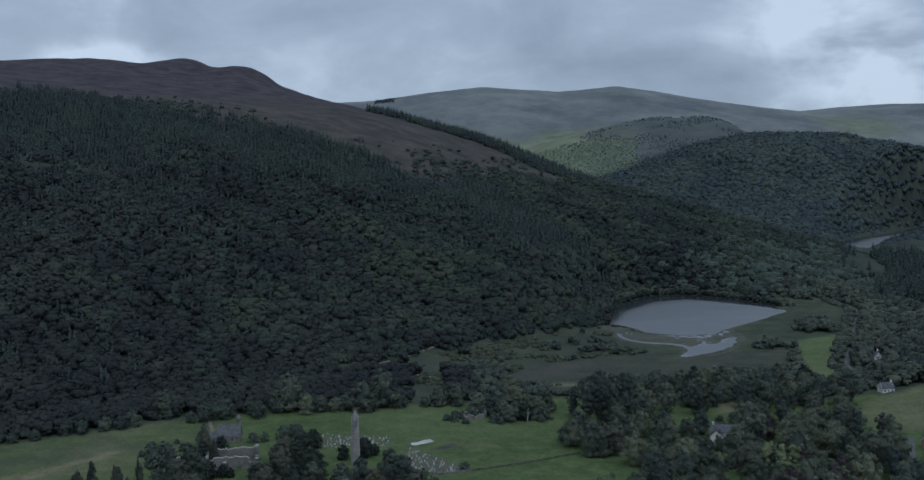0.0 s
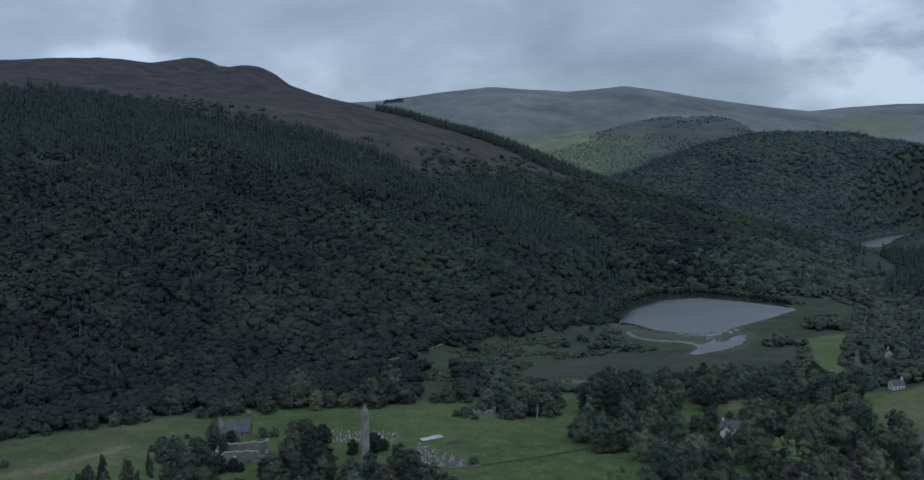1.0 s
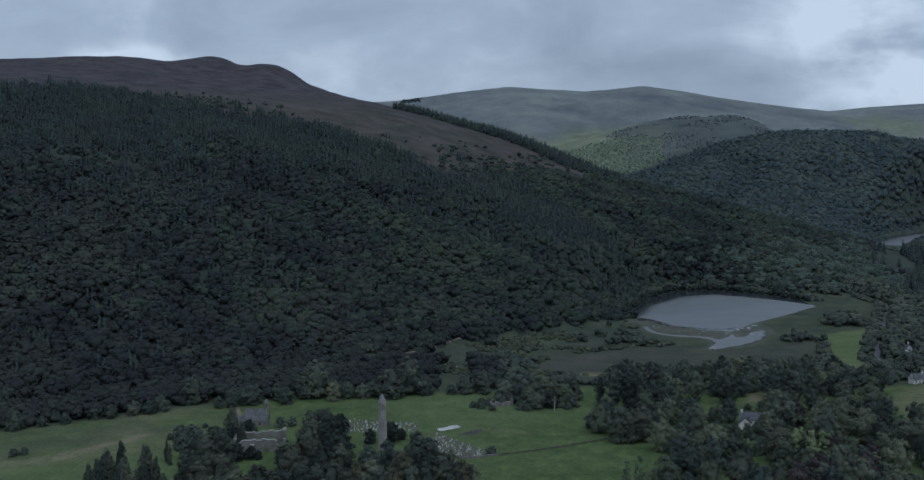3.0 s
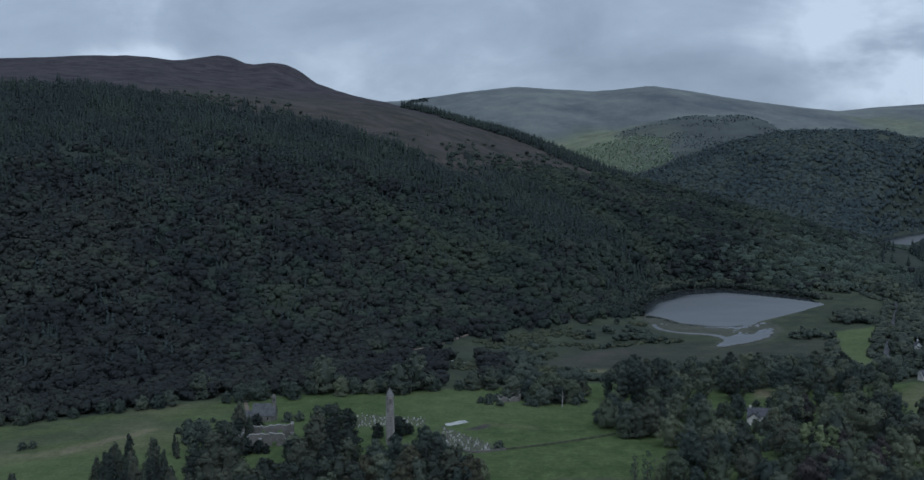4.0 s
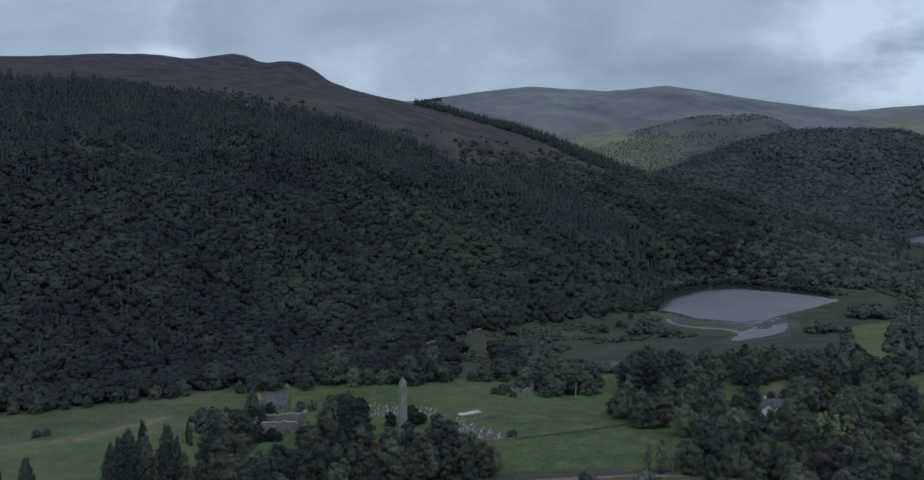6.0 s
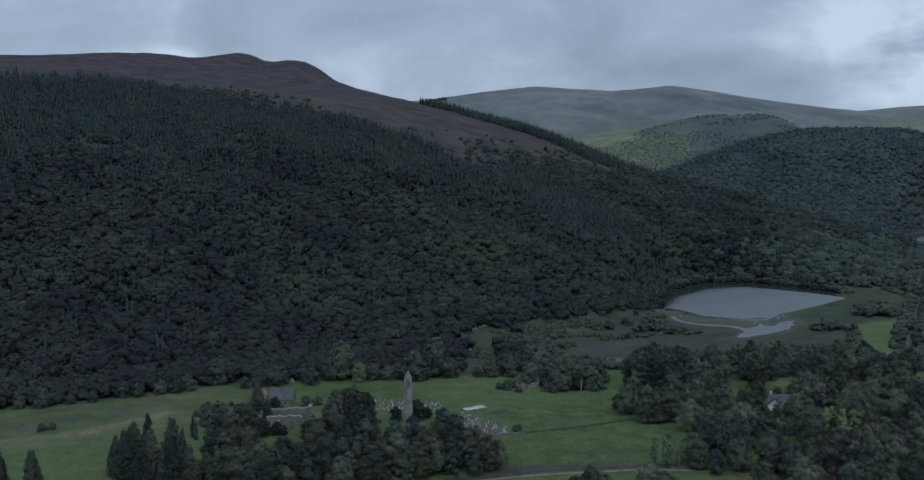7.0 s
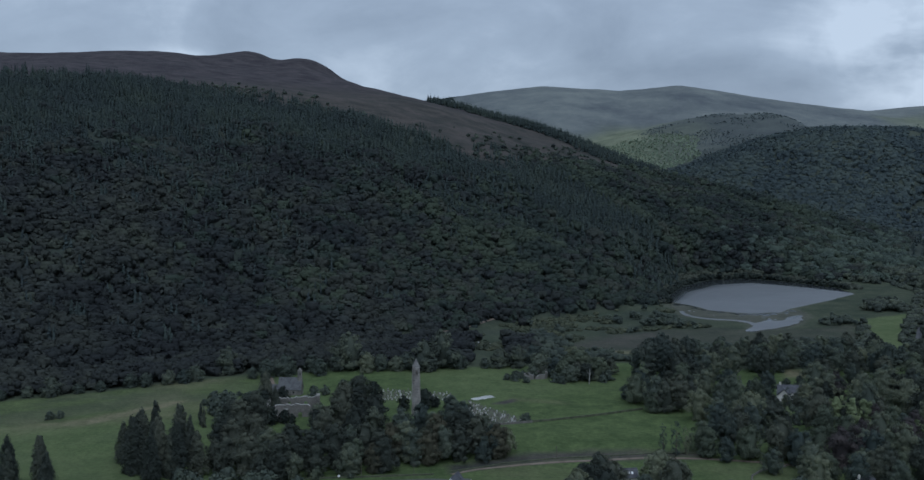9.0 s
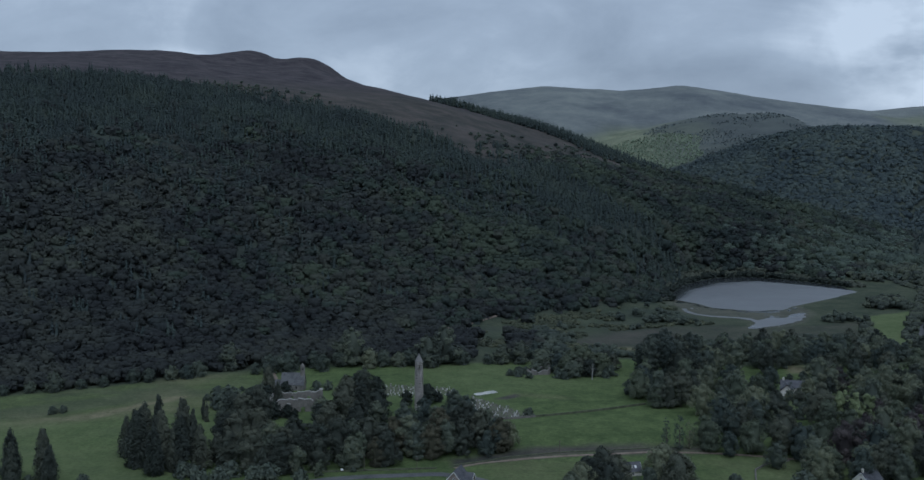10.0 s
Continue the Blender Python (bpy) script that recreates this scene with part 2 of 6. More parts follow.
def ground_material():
    m = material("ground_cover", (0.034, 0.041, 0.036), (0.058, 0.069, 0.056), 0.95, 2.0, 0.4, 0.6, big=35)
    n, l = m.node_tree.nodes, m.node_tree.links
    p = n["Principled BSDF"]
    p.inputs["Specular IOR Level"].default_value = 0.06
    base = p.inputs["Base Color"].links[0].from_socket
    where = n.new("ShaderNodeNewGeometry")
    layers = (("cover", 0, 14.0, (0.054, 0.078, 0.032), (0.101, 0.135, 0.054)), ("cover", 1, 34.0, (0.034, 0.032, 0.037), (0.086, 0.076, 0.078)),
              ("cover", 2, 26.0, (0.037, 0.049, 0.034), (0.082, 0.093, 0.060)), ("wear", 0, 12.0, (0.105, 0.108, 0.060), (0.20, 0.180, 0.115)),
              ("wear", 1, 16.0, (0.078, 0.106, 0.046), (0.128, 0.154, 0.072)), ("wear", 2, 4.0, (0.065, 0.072, 0.052), (0.16, 0.155, 0.125)),
              # far share 0: grass moor, its haze put into a pale blue-grey
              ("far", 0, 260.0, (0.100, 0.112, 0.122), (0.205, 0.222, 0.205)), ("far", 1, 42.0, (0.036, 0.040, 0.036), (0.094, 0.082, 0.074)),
              # far share 2: plantation green, made pale to look sunlit
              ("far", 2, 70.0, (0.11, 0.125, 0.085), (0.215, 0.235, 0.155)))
    for name, share, size, a, b in layers:
        at = n.new("ShaderNodeAttribute")
        at.attribute_name = name
        parts = n.new("ShaderNodeSeparateColor")
        l.new(at.outputs["Color"], parts.inputs[0])
        t = n.new("ShaderNodeTexNoise")
        t.inputs["Scale"].default_value, t.inputs["Detail"].default_value, t.inputs["Roughness"].default_value = 1 / size, 10.0, 0.74
        l.new(where.outputs["Position"], t.inputs["Vector"])
        r = n.new("ShaderNodeValToRGB")
        r.color_ramp.elements[0].position, r.color_ramp.elements[0].color = 0.36, (*a, 1)
        r.color_ramp.elements[1].position, r.color_ramp.elements[1].color = 0.64, (*b, 1)
        l.new(t.outputs["Fac"], r.inputs[0])
        mix = n.new("ShaderNodeMix")
        mix.data_type = "RGBA"
        l.new(parts.outputs[share], mix.inputs["Factor"])
        l.new(base, mix.inputs["A"])
        l.new(r.outputs[0], mix.inputs["B"])
        base = mix.outputs["Result"]
    grain = n.new("ShaderNodeTexNoise")
    grain.inputs["Scale"].default_value, grain.inputs["Detail"].default_value, grain.inputs["Roughness"].default_value = 0.45, 6.0, 0.8
    l.new(where.outputs["Position"], grain.inputs["Vector"])
    level = n.new("ShaderNodeMapRange")
    level.inputs["From Min"].default_value, level.inputs["From Max"].default_value = 0.3, 0.7
    level.inputs["To Min"].default_value, level.inputs["To Max"].default_value = 0.72, 1.28
    l.new(grain.outputs["Fac"], level.inputs["Value"])
    tufts = n.new("ShaderNodeVectorMath")
    tufts.operation = "SCALE"
    l.new(base, tufts.inputs[0])
    l.new(level.outputs[0], tufts.inputs["Scale"])
    l.new(tufts.outputs[0], p.inputs["Base Color"])
    return m


GROUND = ground_material()
LAKE_WATER = material("lake_water", (0.030, 0.034, 0.037), (0.045, 0.050, 0.053), 0.5, 2.2, 0.10, 0.5, big=60)


def ripple_water(m):
    """Wind-rippled water, smooth where the sheet is calm."""
    n, l = m.node_tree.nodes, m.node_tree.links
    p = n["Principled BSDF"]
    p.inputs["Specular IOR Level"].default_value, p.inputs["IOR"].default_value = 1.0, 2.0
    for node in n:
        if node.type == "TEX_NOISE":
            node.inputs["Detail"].default_value = 1.5
    calm, gust, where = n.new("ShaderNodeAttribute"), n.new("ShaderNodeTexNoise"), n.new("ShaderNodeNewGeometry")
    calm.attribute_name = "calm"
    gust.inputs["Scale"].default_value, gust.inputs["Detail"].default_value = 1 / 45, 5.0
    l.new(where.outputs["Position"], gust.inputs["Vector"])
    patchy = n.new("ShaderNodeMapRange")
    patchy.inputs["From Min"].default_value, patchy.inputs["From Max"].default_value = 0.35, 0.65
    patchy.inputs["To Min"].default_value, patchy.inputs["To Max"].default_value = 0.42, 0.55
    l.new(gust.outputs["Fac"], patchy.inputs["Value"])
    mix = n.new("ShaderNodeMix")
    l.new(calm.outputs["Fac"], mix.inputs["Factor"])
    l.new(patchy.outputs[0], mix.inputs["A"])
    mix.inputs["B"].default_value = 0.06
    l.new(mix.outputs["Result"], p.inputs["Roughness"])


ripple_water(LAKE_WATER)


# ---- landform ----
def step(a, b, v):
    u = np.clip((v - a) / (b - a), 0.0, 1.0)
    return u * u * (3 - 2 * u)


def curve(v, xs, ys):
    """Soft interpolation between the given stops (the mean of three shifted straight ones)."""
    w = 0.28 * np.min(np.diff(xs))
    return (np.interp(v - w, xs, ys) + np.interp(v, xs, ys) + np.interp(v + w, xs, ys)) / 3


def wave(x, y, size, seed=0.0):
    """Smooth rolling unevenness, about -1 to 1, with forms of the given size in metres."""
    a, b = x / size + 3.1 * seed, y / size - 1.7 * seed
    return (np.sin(a + 1.3 * np.sin(0.7 * b + seed)) * np.cos(0.9 * b - 0.8 * np.sin(1.1 * a))
            + 0.5 * np.sin(2.3 * a + 1.9 * b + seed) * np.cos(1.7 * b - 1.2 * a)) / 1.5


def inside(x, y, outline):
    """Metres to the outline of a water body, negative inside it."""
    best, odd = np.full(np.shape(x), 1e9), np.zeros(np.shape(x), bool)
    for (x0, y0), (x1, y1) in zip(outline, outline[1:] + outline[:1]):
        ex, ey = x1 - x0, y1 - y0
        u = np.clip(((x - x0) * ex + (y - y0) * ey) / (ex * ex + ey * ey), 0, 1)
        best = np.minimum(best, np.hypot(x - x0 - u * ex, y - y0 - u * ey))
        odd ^= ((y0 > y) != (y1 > y)) & (x < x0 + (y - y0) * ex / (ey if ey else 1e-9))
    return np.where(odd, -best, best)


LAKE = [(189, 1091), (201, 1122), (224, 1185), (253, 1230), (272, 1254), (296, 1263), (318, 1267), (343, 1250), (365, 1229), (385, 1203), (399, 1184), (397, 1157), (400, 1132),
        (383, 1112), (360, 1085), (324, 1047), (293, 1014), (283, 994), (274, 995), (254, 986), (239, 994), (227, 1001), (217, 1008), (212, 1028), (204, 1046), (193, 1050), (187, 1072)]
POND = [(217, 886), (230, 906), (240, 930), (255, 947), (260, 955), (261, 944), (270, 946), (282, 969), (296, 978), (289, 957), (278, 931), (259, 910), (246, 900), (230, 888)]
MUD = [(191, 1062), (185, 1030), (187, 1003), (185, 984), (190, 968), (198, 956), (207, 949), (227, 942), (233, 934), (235, 917), (219, 886), (228, 883), (244, 892), (257, 902), (276, 920),
       (290, 948), (302, 984), (301, 1010), (296, 1018), (283, 994), (274, 995), (254, 986), (239, 994), (227, 1001), (217, 1008), (212, 1028), (204, 1046)]
STREAM = [(187, 1003), (185, 984), (190, 968), (198, 956), (207, 949), (227, 942), (233, 934), (238, 920), (243, 926), (238, 942), (229, 949), (208, 956), (200, 963), (194, 972), (190, 986), (192, 1002)]
FAR_LAKE = [(722, 1862), (804, 1990), (893, 2093), (978, 2178), (1064, 2268), (1150, 2330), (1090, 2235), (985, 2084), (884, 1983), (811, 1866), (748, 1782), (720, 1800)]
WATER = -7.0


def wooded_hill(x, y):
    """The long hill above the valley: steep wooded flank, moor above it, falling to a spur beside the lake."""
    d, s = -0.632 * (x + 184) + 0.775 * (y - 745), 0.775 * (x + 184) + 0.632 * (y - 745)
    d = d + 14 * wave(x, y, 95, 1) * step(0, 150, d)
    rise = curve(d, (-60, 0, 116, 243, 373, 722, 1025, 1363, 1554, 1900, 2900), (0, 0, 46, 102, 147, 238, 285, 352, 380, 372, 250))
    rise = rise + 7 * wave(x, y, 52, 77) * step(20, 90, d) * step(640, 460, d) * step(1000, 850, s)
    rise = rise + 6.5 * wave(s, 0.22 * d, 34, 78) * step(30, 120, d) * step(640, 440, d)
    rise = rise - 34 * step(400, 950, s) * np.exp(-((d - 500) / 300) ** 2)
    top = 17 * np.exp(-((x + 492) / 50) ** 2 - ((y - 2400) / 160) ** 2) + 34 * np.exp(-((x + 356) / 62) ** 2 - ((y - 2290) / 130) ** 2)
    top = top - 15 * np.exp(-((x + 612) / 60) ** 2 - ((y - 2400) / 240) ** 2) - 30 * step(-600, -950, x)
    return (rise + top) * (1 - 0.13 * step(700, 960, s)) * (1 - step(955, 1420, s)) * (1 - 0.35 * step(1500, 2600, -s))


def round_hill(x, y):
    """The dark wooded dome behind the lakes, with crags and gullies down its face."""
    wide = np.where(x < 790, 300.0, 580.0)
    deep = np.where(y < 2380, 190.0, 420.0)
    gully = 0.05 * wave(x, y, 80, 2) + 0.055 * wave(x + 0.5 * y, 0.35 * y, 38, 81) + 0.02 * wave(x, y, 17, 82)
    return 208 * np.exp(-((x - 790) / wide) ** 2 / 2 - ((y - 2380) / deep) ** 2 / 2) * (1 + gully * step(2420, 2300, y))


def green_hill(x, y):
    wide = np.where(x < 800, 480.0, 210.0)
    deep = np.where(y < 3100, 430.0, 400.0)
    return 268 * np.exp(-((x - 800) / wide) ** 2 / 2 - ((y - 3100) / deep) ** 2 / 2) * (1 + 0.03 * wave(x, y, 90, 6))


def far_ridge(x, y):
    crest = curve(x, (-3200, -900, -210, -150, 40, 240, 520, 760, 1060, 1210, 1480, 1850, 2400, 3600),
                  (300, 330, 358, 368, 392, 413, 394, 416, 370, 346, 318, 346, 352, 330))
    return crest * (1 - step(0, 1500, 4200 - y)) ** 0.8 * (1 - 0.6 * step(4300, 5200, y))


def near_side(x, y):
    """The slope on the sunny side of the valley, above the road."""
    edge = curve(y, (-800, 300, 560, 740, 850, 1060, 1500, 1800, 2200, 4000), (240, 260, 285, 322, 372, 485, 740, 960, 1400, 2600))
    return 190 * step(0, 900, x - edge) ** 0.75 + 6 * step(-40, 60, x - edge)


def floor_level(x, y):
    """The valley floor: a low terrace under the tower, falling to the river, the road and the lakes."""
    v = -1.5 * np.exp(-((x - 40) / 260) ** 2)
    v = v - 6.0 * step(-110, -260, x) * (1 - step(760, 900, y)) - 5.5 * step(690, 880, y)
    v = v - 7.0 * step(540, 470, y) * (1 - 0.5 * step(60, 200, x))
    v = v - 4.5 * np.exp(-((x + 128) / 42) ** 2 - ((y - 648) / 34) ** 2)
    return v + 2.0 * np.exp(-((x + 35) / 45) ** 2 - ((y - 560) / 40) ** 2) + 0.35 * wave(x, y, 38, 3)


def ground_height(x, y):
    x, y = np.asarray(x, float), np.asarray(y, float)
    hills = (wooded_hill(x, y) ** 4 + round_hill(x, y) ** 4 + green_hill(x, y) ** 4 + far_ridge(x, y) ** 4 + near_side(x, y) ** 4) ** 0.25
    h = floor_level(x, y) + hills + (1.2 * wave(x, y, 21, 4) + 3.5 * wave(x, y, 130, 5)) * step(5, 60, hills)
    h = np.maximum(h, WATER + 0.3)
    for shore, reach in ((LAKE, 70), (MUD, 25), (FAR_LAKE, 60)):
        d = inside(x, y, shore)
        level = WATER + 0.2 + 0.03 * np.maximum(d, 0)
        h = np.where(d < 0, WATER + np.maximum(0.06 * d, -2), np.minimum(h, level + (h - level) * step(0, reach, d)))
    return h


# ---- land cover ----
GREEN_FIELD = [(345, 953), (400, 981), (345, 850), (307, 764), (293, 774)]
BROWN_FIELD = [(71, 805), (104, 851), (142, 879), (160, 840), (127, 788), (73, 785)]
OPEN_MARSH = [(60, 796), (90, 858), (121, 872), (165, 893), (210, 897), (223, 882), (267, 893), (322, 914), (286, 818), (250, 796), (216, 786), (169, 779), (124, 771), (81, 780)]
BUSH_MASS = [(359, 1001), (384, 1046), (411, 1055), (406, 1003), (385, 986)]
GRAVES = [(-8, 606), (0, 592), (26, 557), (11, 549), (-8, 560)]
OLD_GRAVES = [(-64, 633), (-42, 631), (-18, 624), (-17, 606), (-36, 603), (-60, 602)]
DRY_STRIP = [(-290, 545), (-230, 575), (-202, 588), (-190, 602), (-174, 617), (-171, 606), (-193, 580), (-215, 558), (-280, 528)]
ROUGH_BANK = [(-300, 566), (-262, 600), (-214, 620), (-166, 634), (-140, 640), (-136, 628), (-160, 616), (-190, 606), (-212, 592), (-246, 572), (-286, 546)]
PALE_FIELD = [(199, 697), (213, 696), (207, 672), (194, 673)]
SLOPE_FIELD = [(281, 666), (308, 701), (360, 715), (400, 640), (304, 610), (281, 621)]
BANK = [(-14, 483), (16, 497), (53, 503), (107, 504), (112, 511), (53, 512), (16, 506), (-16, 493)]
SCAR = [(14, 614), (28, 613), (48, 604), (50, 599), (30, 603), (16, 606)]
MARSH_PATH = [(55, 768), (120, 762), (122, 776), (55, 783)]
SUNLIT_CRAG = [(1465, 3830), (1577, 3890), (1700, 3700), (1560, 3560), (1407, 3508), (1383, 3590)]
PIT = [(7, 600), (19, 611), (22, 607), (10, 594)]


def hill_frame(x, y):
    return -0.632 * (x + 184) + 0.775 * (y - 745), 0.775 * (x + 184) + 0.632 * (y - 745)


def tree_line(s):
    """How far up the flank the trees reach."""
    return np.interp(s, (-900, 150, 250, 290, 320, 420, 490, 512, 525, 563, 650, 750, 950, 1300),
                     (770, 772, 817, 790, 715, 637, 588, 480, 358, 340, 360, 379, 420, 300))


def meadow_edge(x):
    """Far edge of the meadows, where the hedge stands."""
    return np.interp(x, (-330, -250, -150, -30, 100, 160, 260, 330), (600, 640, 686, 700, 726, 700, 700, 720))


def cover(x, y):
    """Shares of the surfaces on the ground: meadow, heather moor, marsh; dry grass, lush grass, gravel; far grass moor
    with haze in its colour, spur moor, young plantation and crag tinted as sunlit.
    """
    d, s = hill_frame(x, y)
    ragged = 25 * wave(x, y, 60, 7)
    moor = step(-25, 25, d + ragged * 0.5 - tree_line(s)) * step(0, 200, d) * step(1150, 1000, s)
    spur = moor * step(1000, 700, d) * step(250, 420, s)
    # far moor takes the hazed colour
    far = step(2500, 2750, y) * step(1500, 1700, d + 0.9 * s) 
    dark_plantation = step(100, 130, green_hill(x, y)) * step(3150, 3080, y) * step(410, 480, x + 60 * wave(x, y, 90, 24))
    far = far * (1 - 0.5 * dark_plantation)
    # young plantation ground, with the sunlit look in its pale green
    young = far * step(620, 480, x + 60 * wave(x, y, 90, 71)) * step(3480, 3300, y + 120 * wave(x, y, 120, 72)) * step(2450, 2600, y)
    # sun patch on the crag, painted with the same pale green
    young = np.maximum(young, 0.75 * step(50, -50, inside(x, y, SUNLIT_CRAG) + 70 * wave(x, y, 60, 68)))
    young = np.maximum(young, 0.12 * step(30, 80, round_hill(x, y)) * step(2650, 2500, y))
    meadow = step(6, -6, y - meadow_edge(x)) * step(340, 300, x)
    marsh = step(-6, 6, y - meadow_edge(x)) * step(1350, 1250, y) * step(30, -10, d)
    fen = marsh * step(8, -8, d + 8) * step(-150, -60, d + 30 * wave(x, y, 40, 84)) * step(240, 200, x)
    lush = step(5, -5, inside(x, y, GREEN_FIELD) + 5 * wave(x, y, 14, 41))
    lush = np.maximum(lush, 0.6 * step(0.1, 0.6, wave(x, y, 70, 12)) * meadow)
    dry = np.maximum(step(8, -8, inside(x, y, DRY_STRIP) + 5 * wave(x, y, 9, 13)), step(3, -3, inside(x, y, PALE_FIELD)))
    dry = np.maximum(dry, 0.75 * step(3, -3, inside(x, y, MARSH_PATH) + 2 * wave(x, y, 9, 67)))
    dry = np.maximum(dry, (0.13 + 0.37 * step(-0.4, 0.6, wave(x, y, 35, 14))) * step(-95, -190, x) * meadow * step(545, 575, y))
    lush = np.maximum(lush, 0.7 * step(562, 548, y + 0.12 * (x + 200) + 5 * wave(x, y, 20, 93)) * step(-120, -150, x) * meadow)
    dry = np.maximum(dry, 0.55 * step(6, -6, inside(x, y, SLOPE_FIELD)))
    dry = np.maximum(dry, 0.4 * step(4, -4, inside(x, y, SCAR) + 3 * wave(x, y, 8, 64)))
    dry = np.maximum(dry, 0.35 * step(2, -2, inside(x, y, BANK) + 2 * wave(x, y, 5, 69)))
    dry = np.maximum(dry, 0.3 * step(500, 490, y) * step(-20, 0, x) * step(-0.3, 0.6, wave(x, y, 18, 65)))
    meadow = np.maximum(meadow, step(4, -4, inside(x, y, SLOPE_FIELD)))
    terrace = step(5, -5, inside(x, y, ROUGH_BANK) + 4 * wave(x, y, 11, 92))
    rough = step(-105, -170, x) * step(-0.2, 0.7, wave(x, 2.2 * y, 40, 61) + 0.7 * wave(x, y, 8, 62)) * meadow
    bare = np.maximum(0.7 * step(3, -3, inside(x, y, GRAVES)), 0.4 * step(4, -4, inside(x, y, OLD_GRAVES)))
    shore = np.minimum(inside(x, y, LAKE), inside(x, y, MUD))
    bare = np.maximum(bare, 0.6 * step(7, 1, shore + 5 * wave(x, y, 9, 16)) * step(1090, 1040, y))
    brown = step(4, -4, inside(x, y, BROWN_FIELD))
    spur = np.maximum(spur, 0.95 * step(3, -2, inside(x, y, BANK) + 1.5 * wave(x, y, 7, 63)))
    lush = np.maximum(lush, 0.14 * fen * step(-0.5, 0.4, wave(x, y, 22, 85)))
    marsh = marsh * (1 - 0.5 * fen)
    spur = np.maximum(spur, 0.38 * step(6, -6, inside(x, y, OPEN_MARSH) + 8 * wave(x, y, 20, 66)))
    spur = np.maximum(spur, 0.3 * step(110, 170, round_hill(x, y)) * step(2650, 2500, y) * step(-0.3, 0.5, wave(x, y, 45, 86)))
    spur = np.maximum(spur, np.maximum(0.6 * brown, step(1, -1, inside(x, y, PIT))))
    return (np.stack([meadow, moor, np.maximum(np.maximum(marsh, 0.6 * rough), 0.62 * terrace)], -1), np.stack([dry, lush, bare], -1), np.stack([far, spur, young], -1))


# ---- ground ----
def spaced(start, end, near_a, near_b, fine_step, growth):
    """Coordinates from start to end, fine between near_a and near_b and wider outside."""
    v = list(np.arange(near_a, near_b + 0.01, fine_step))
    w = fine_step
    while v[-1] < end:
        w *= growth
        v.append(v[-1] + w)
    w = fine_step
    while v[0] > start:
        w *= growth
        v.insert(0, v[0] - w)
    return np.array(v)


gx, gy = spaced(-3600, 3600, -330, 480, 4.4, 1.03), spaced(-1500, 4900, 420, 1300, 4.6, 1.02)
GX, GY = np.meshgrid(gx, gy)
GZ = ground_height(GX, GY)
me = bpy.data.meshes.new("ground")
nx, ny = len(gx), len(gy)
idx = np.arange(nx * ny).reshape(ny, nx)
quads = np.stack([idx[:-1, :-1], idx[:-1, 1:], idx[1:, 1:], idx[1:, :-1]], -1).reshape(-1, 4)


def fill_mesh(me, verts, faces):
    """Fast mesh from arrays; every face has the same number of corners."""
    k = faces.shape[1]
    me.vertices.add(len(verts))
    me.vertices.foreach_set("co", np.ascontiguousarray(verts, dtype=np.float32).ravel())
    me.loops.add(faces.size)
    me.loops.foreach_set("vertex_index", np.ascontiguousarray(faces, dtype=np.int32).ravel())
    me.polygons.add(len(faces))
    me.polygons.foreach_set("loop_start", np.arange(0, faces.size, k, dtype=np.int32))
    me.update(calc_edges=True)
    me.validate()
    return me


fill_mesh(me, np.stack([GX, GY, GZ], -1).reshape(-1, 3), quads)
me.polygons.foreach_set("use_smooth", np.ones(len(quads), bool))
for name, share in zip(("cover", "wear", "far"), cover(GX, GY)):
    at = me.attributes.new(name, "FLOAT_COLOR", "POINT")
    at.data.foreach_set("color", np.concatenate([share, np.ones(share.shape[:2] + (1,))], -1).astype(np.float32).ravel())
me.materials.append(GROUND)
tagged(new("ground", me), "valley floor meadows, marsh and moorland hills", "ground", kind="structure")


# ---- water ----
def water_sheet(name, outline, label, spread=1.0, cell=7.0):
    """A flat sheet of water; "calm" marks the sheltered strip along its far shore, where no wind ripples it."""
    xs, ys = zip(*outline)
    cx, cy = sum(xs) / len(xs), sum(ys) / len(ys)
    shore = [(cx + (x - cx) * spread, cy + (y - cy) * spread) for x, y in outline]
    b = bmesh.new()
    b.faces.new([b.verts.new((x, y, WATER)) for x, y in shore])
    for axis, lo, hi in ((0, min(xs), max(xs)), (1, min(ys), max(ys))):
        for at in np.arange(lo + cell, hi, cell if hi - lo < 300 else 3 * cell):
            place, normal = [0.0, 0.0, 0.0], [0.0, 0.0, 0.0]
            place[axis], normal[axis] = float(at), 1.0
            bmesh.ops.bisect_plane(b, geom=b.verts[:] + b.edges[:] + b.faces[:], plane_co=place, plane_no=normal)
    me = bpy.data.meshes.new(name)
    b.to_mesh(me)
    b.free()
    co = np.array([v.co[:2] for v in me.vertices])
    far = inside(co[:, 0], co[:, 1] + 44 + 6 * wave(co[:, 0], co[:, 1], 30, 91), outline)
    at = me.attributes.new("calm", "FLOAT", "POINT")
    at.data.foreach_set("value", step(-10, 12, far).astype(np.float32))
    me.materials.append(LAKE_WATER)
    return tagged(new(name, me), label, "lake", kind="structure")


water_sheet("water_lower_lake", LAKE, "still grey lake reflecting the cloudy sky")
water_sheet("water_pond", MUD, "shallow pale pools on the mud beside the lake")
water_sheet("water_upper_lake", FAR_LAKE, "distant grey lake between wooded hills", 1.04)


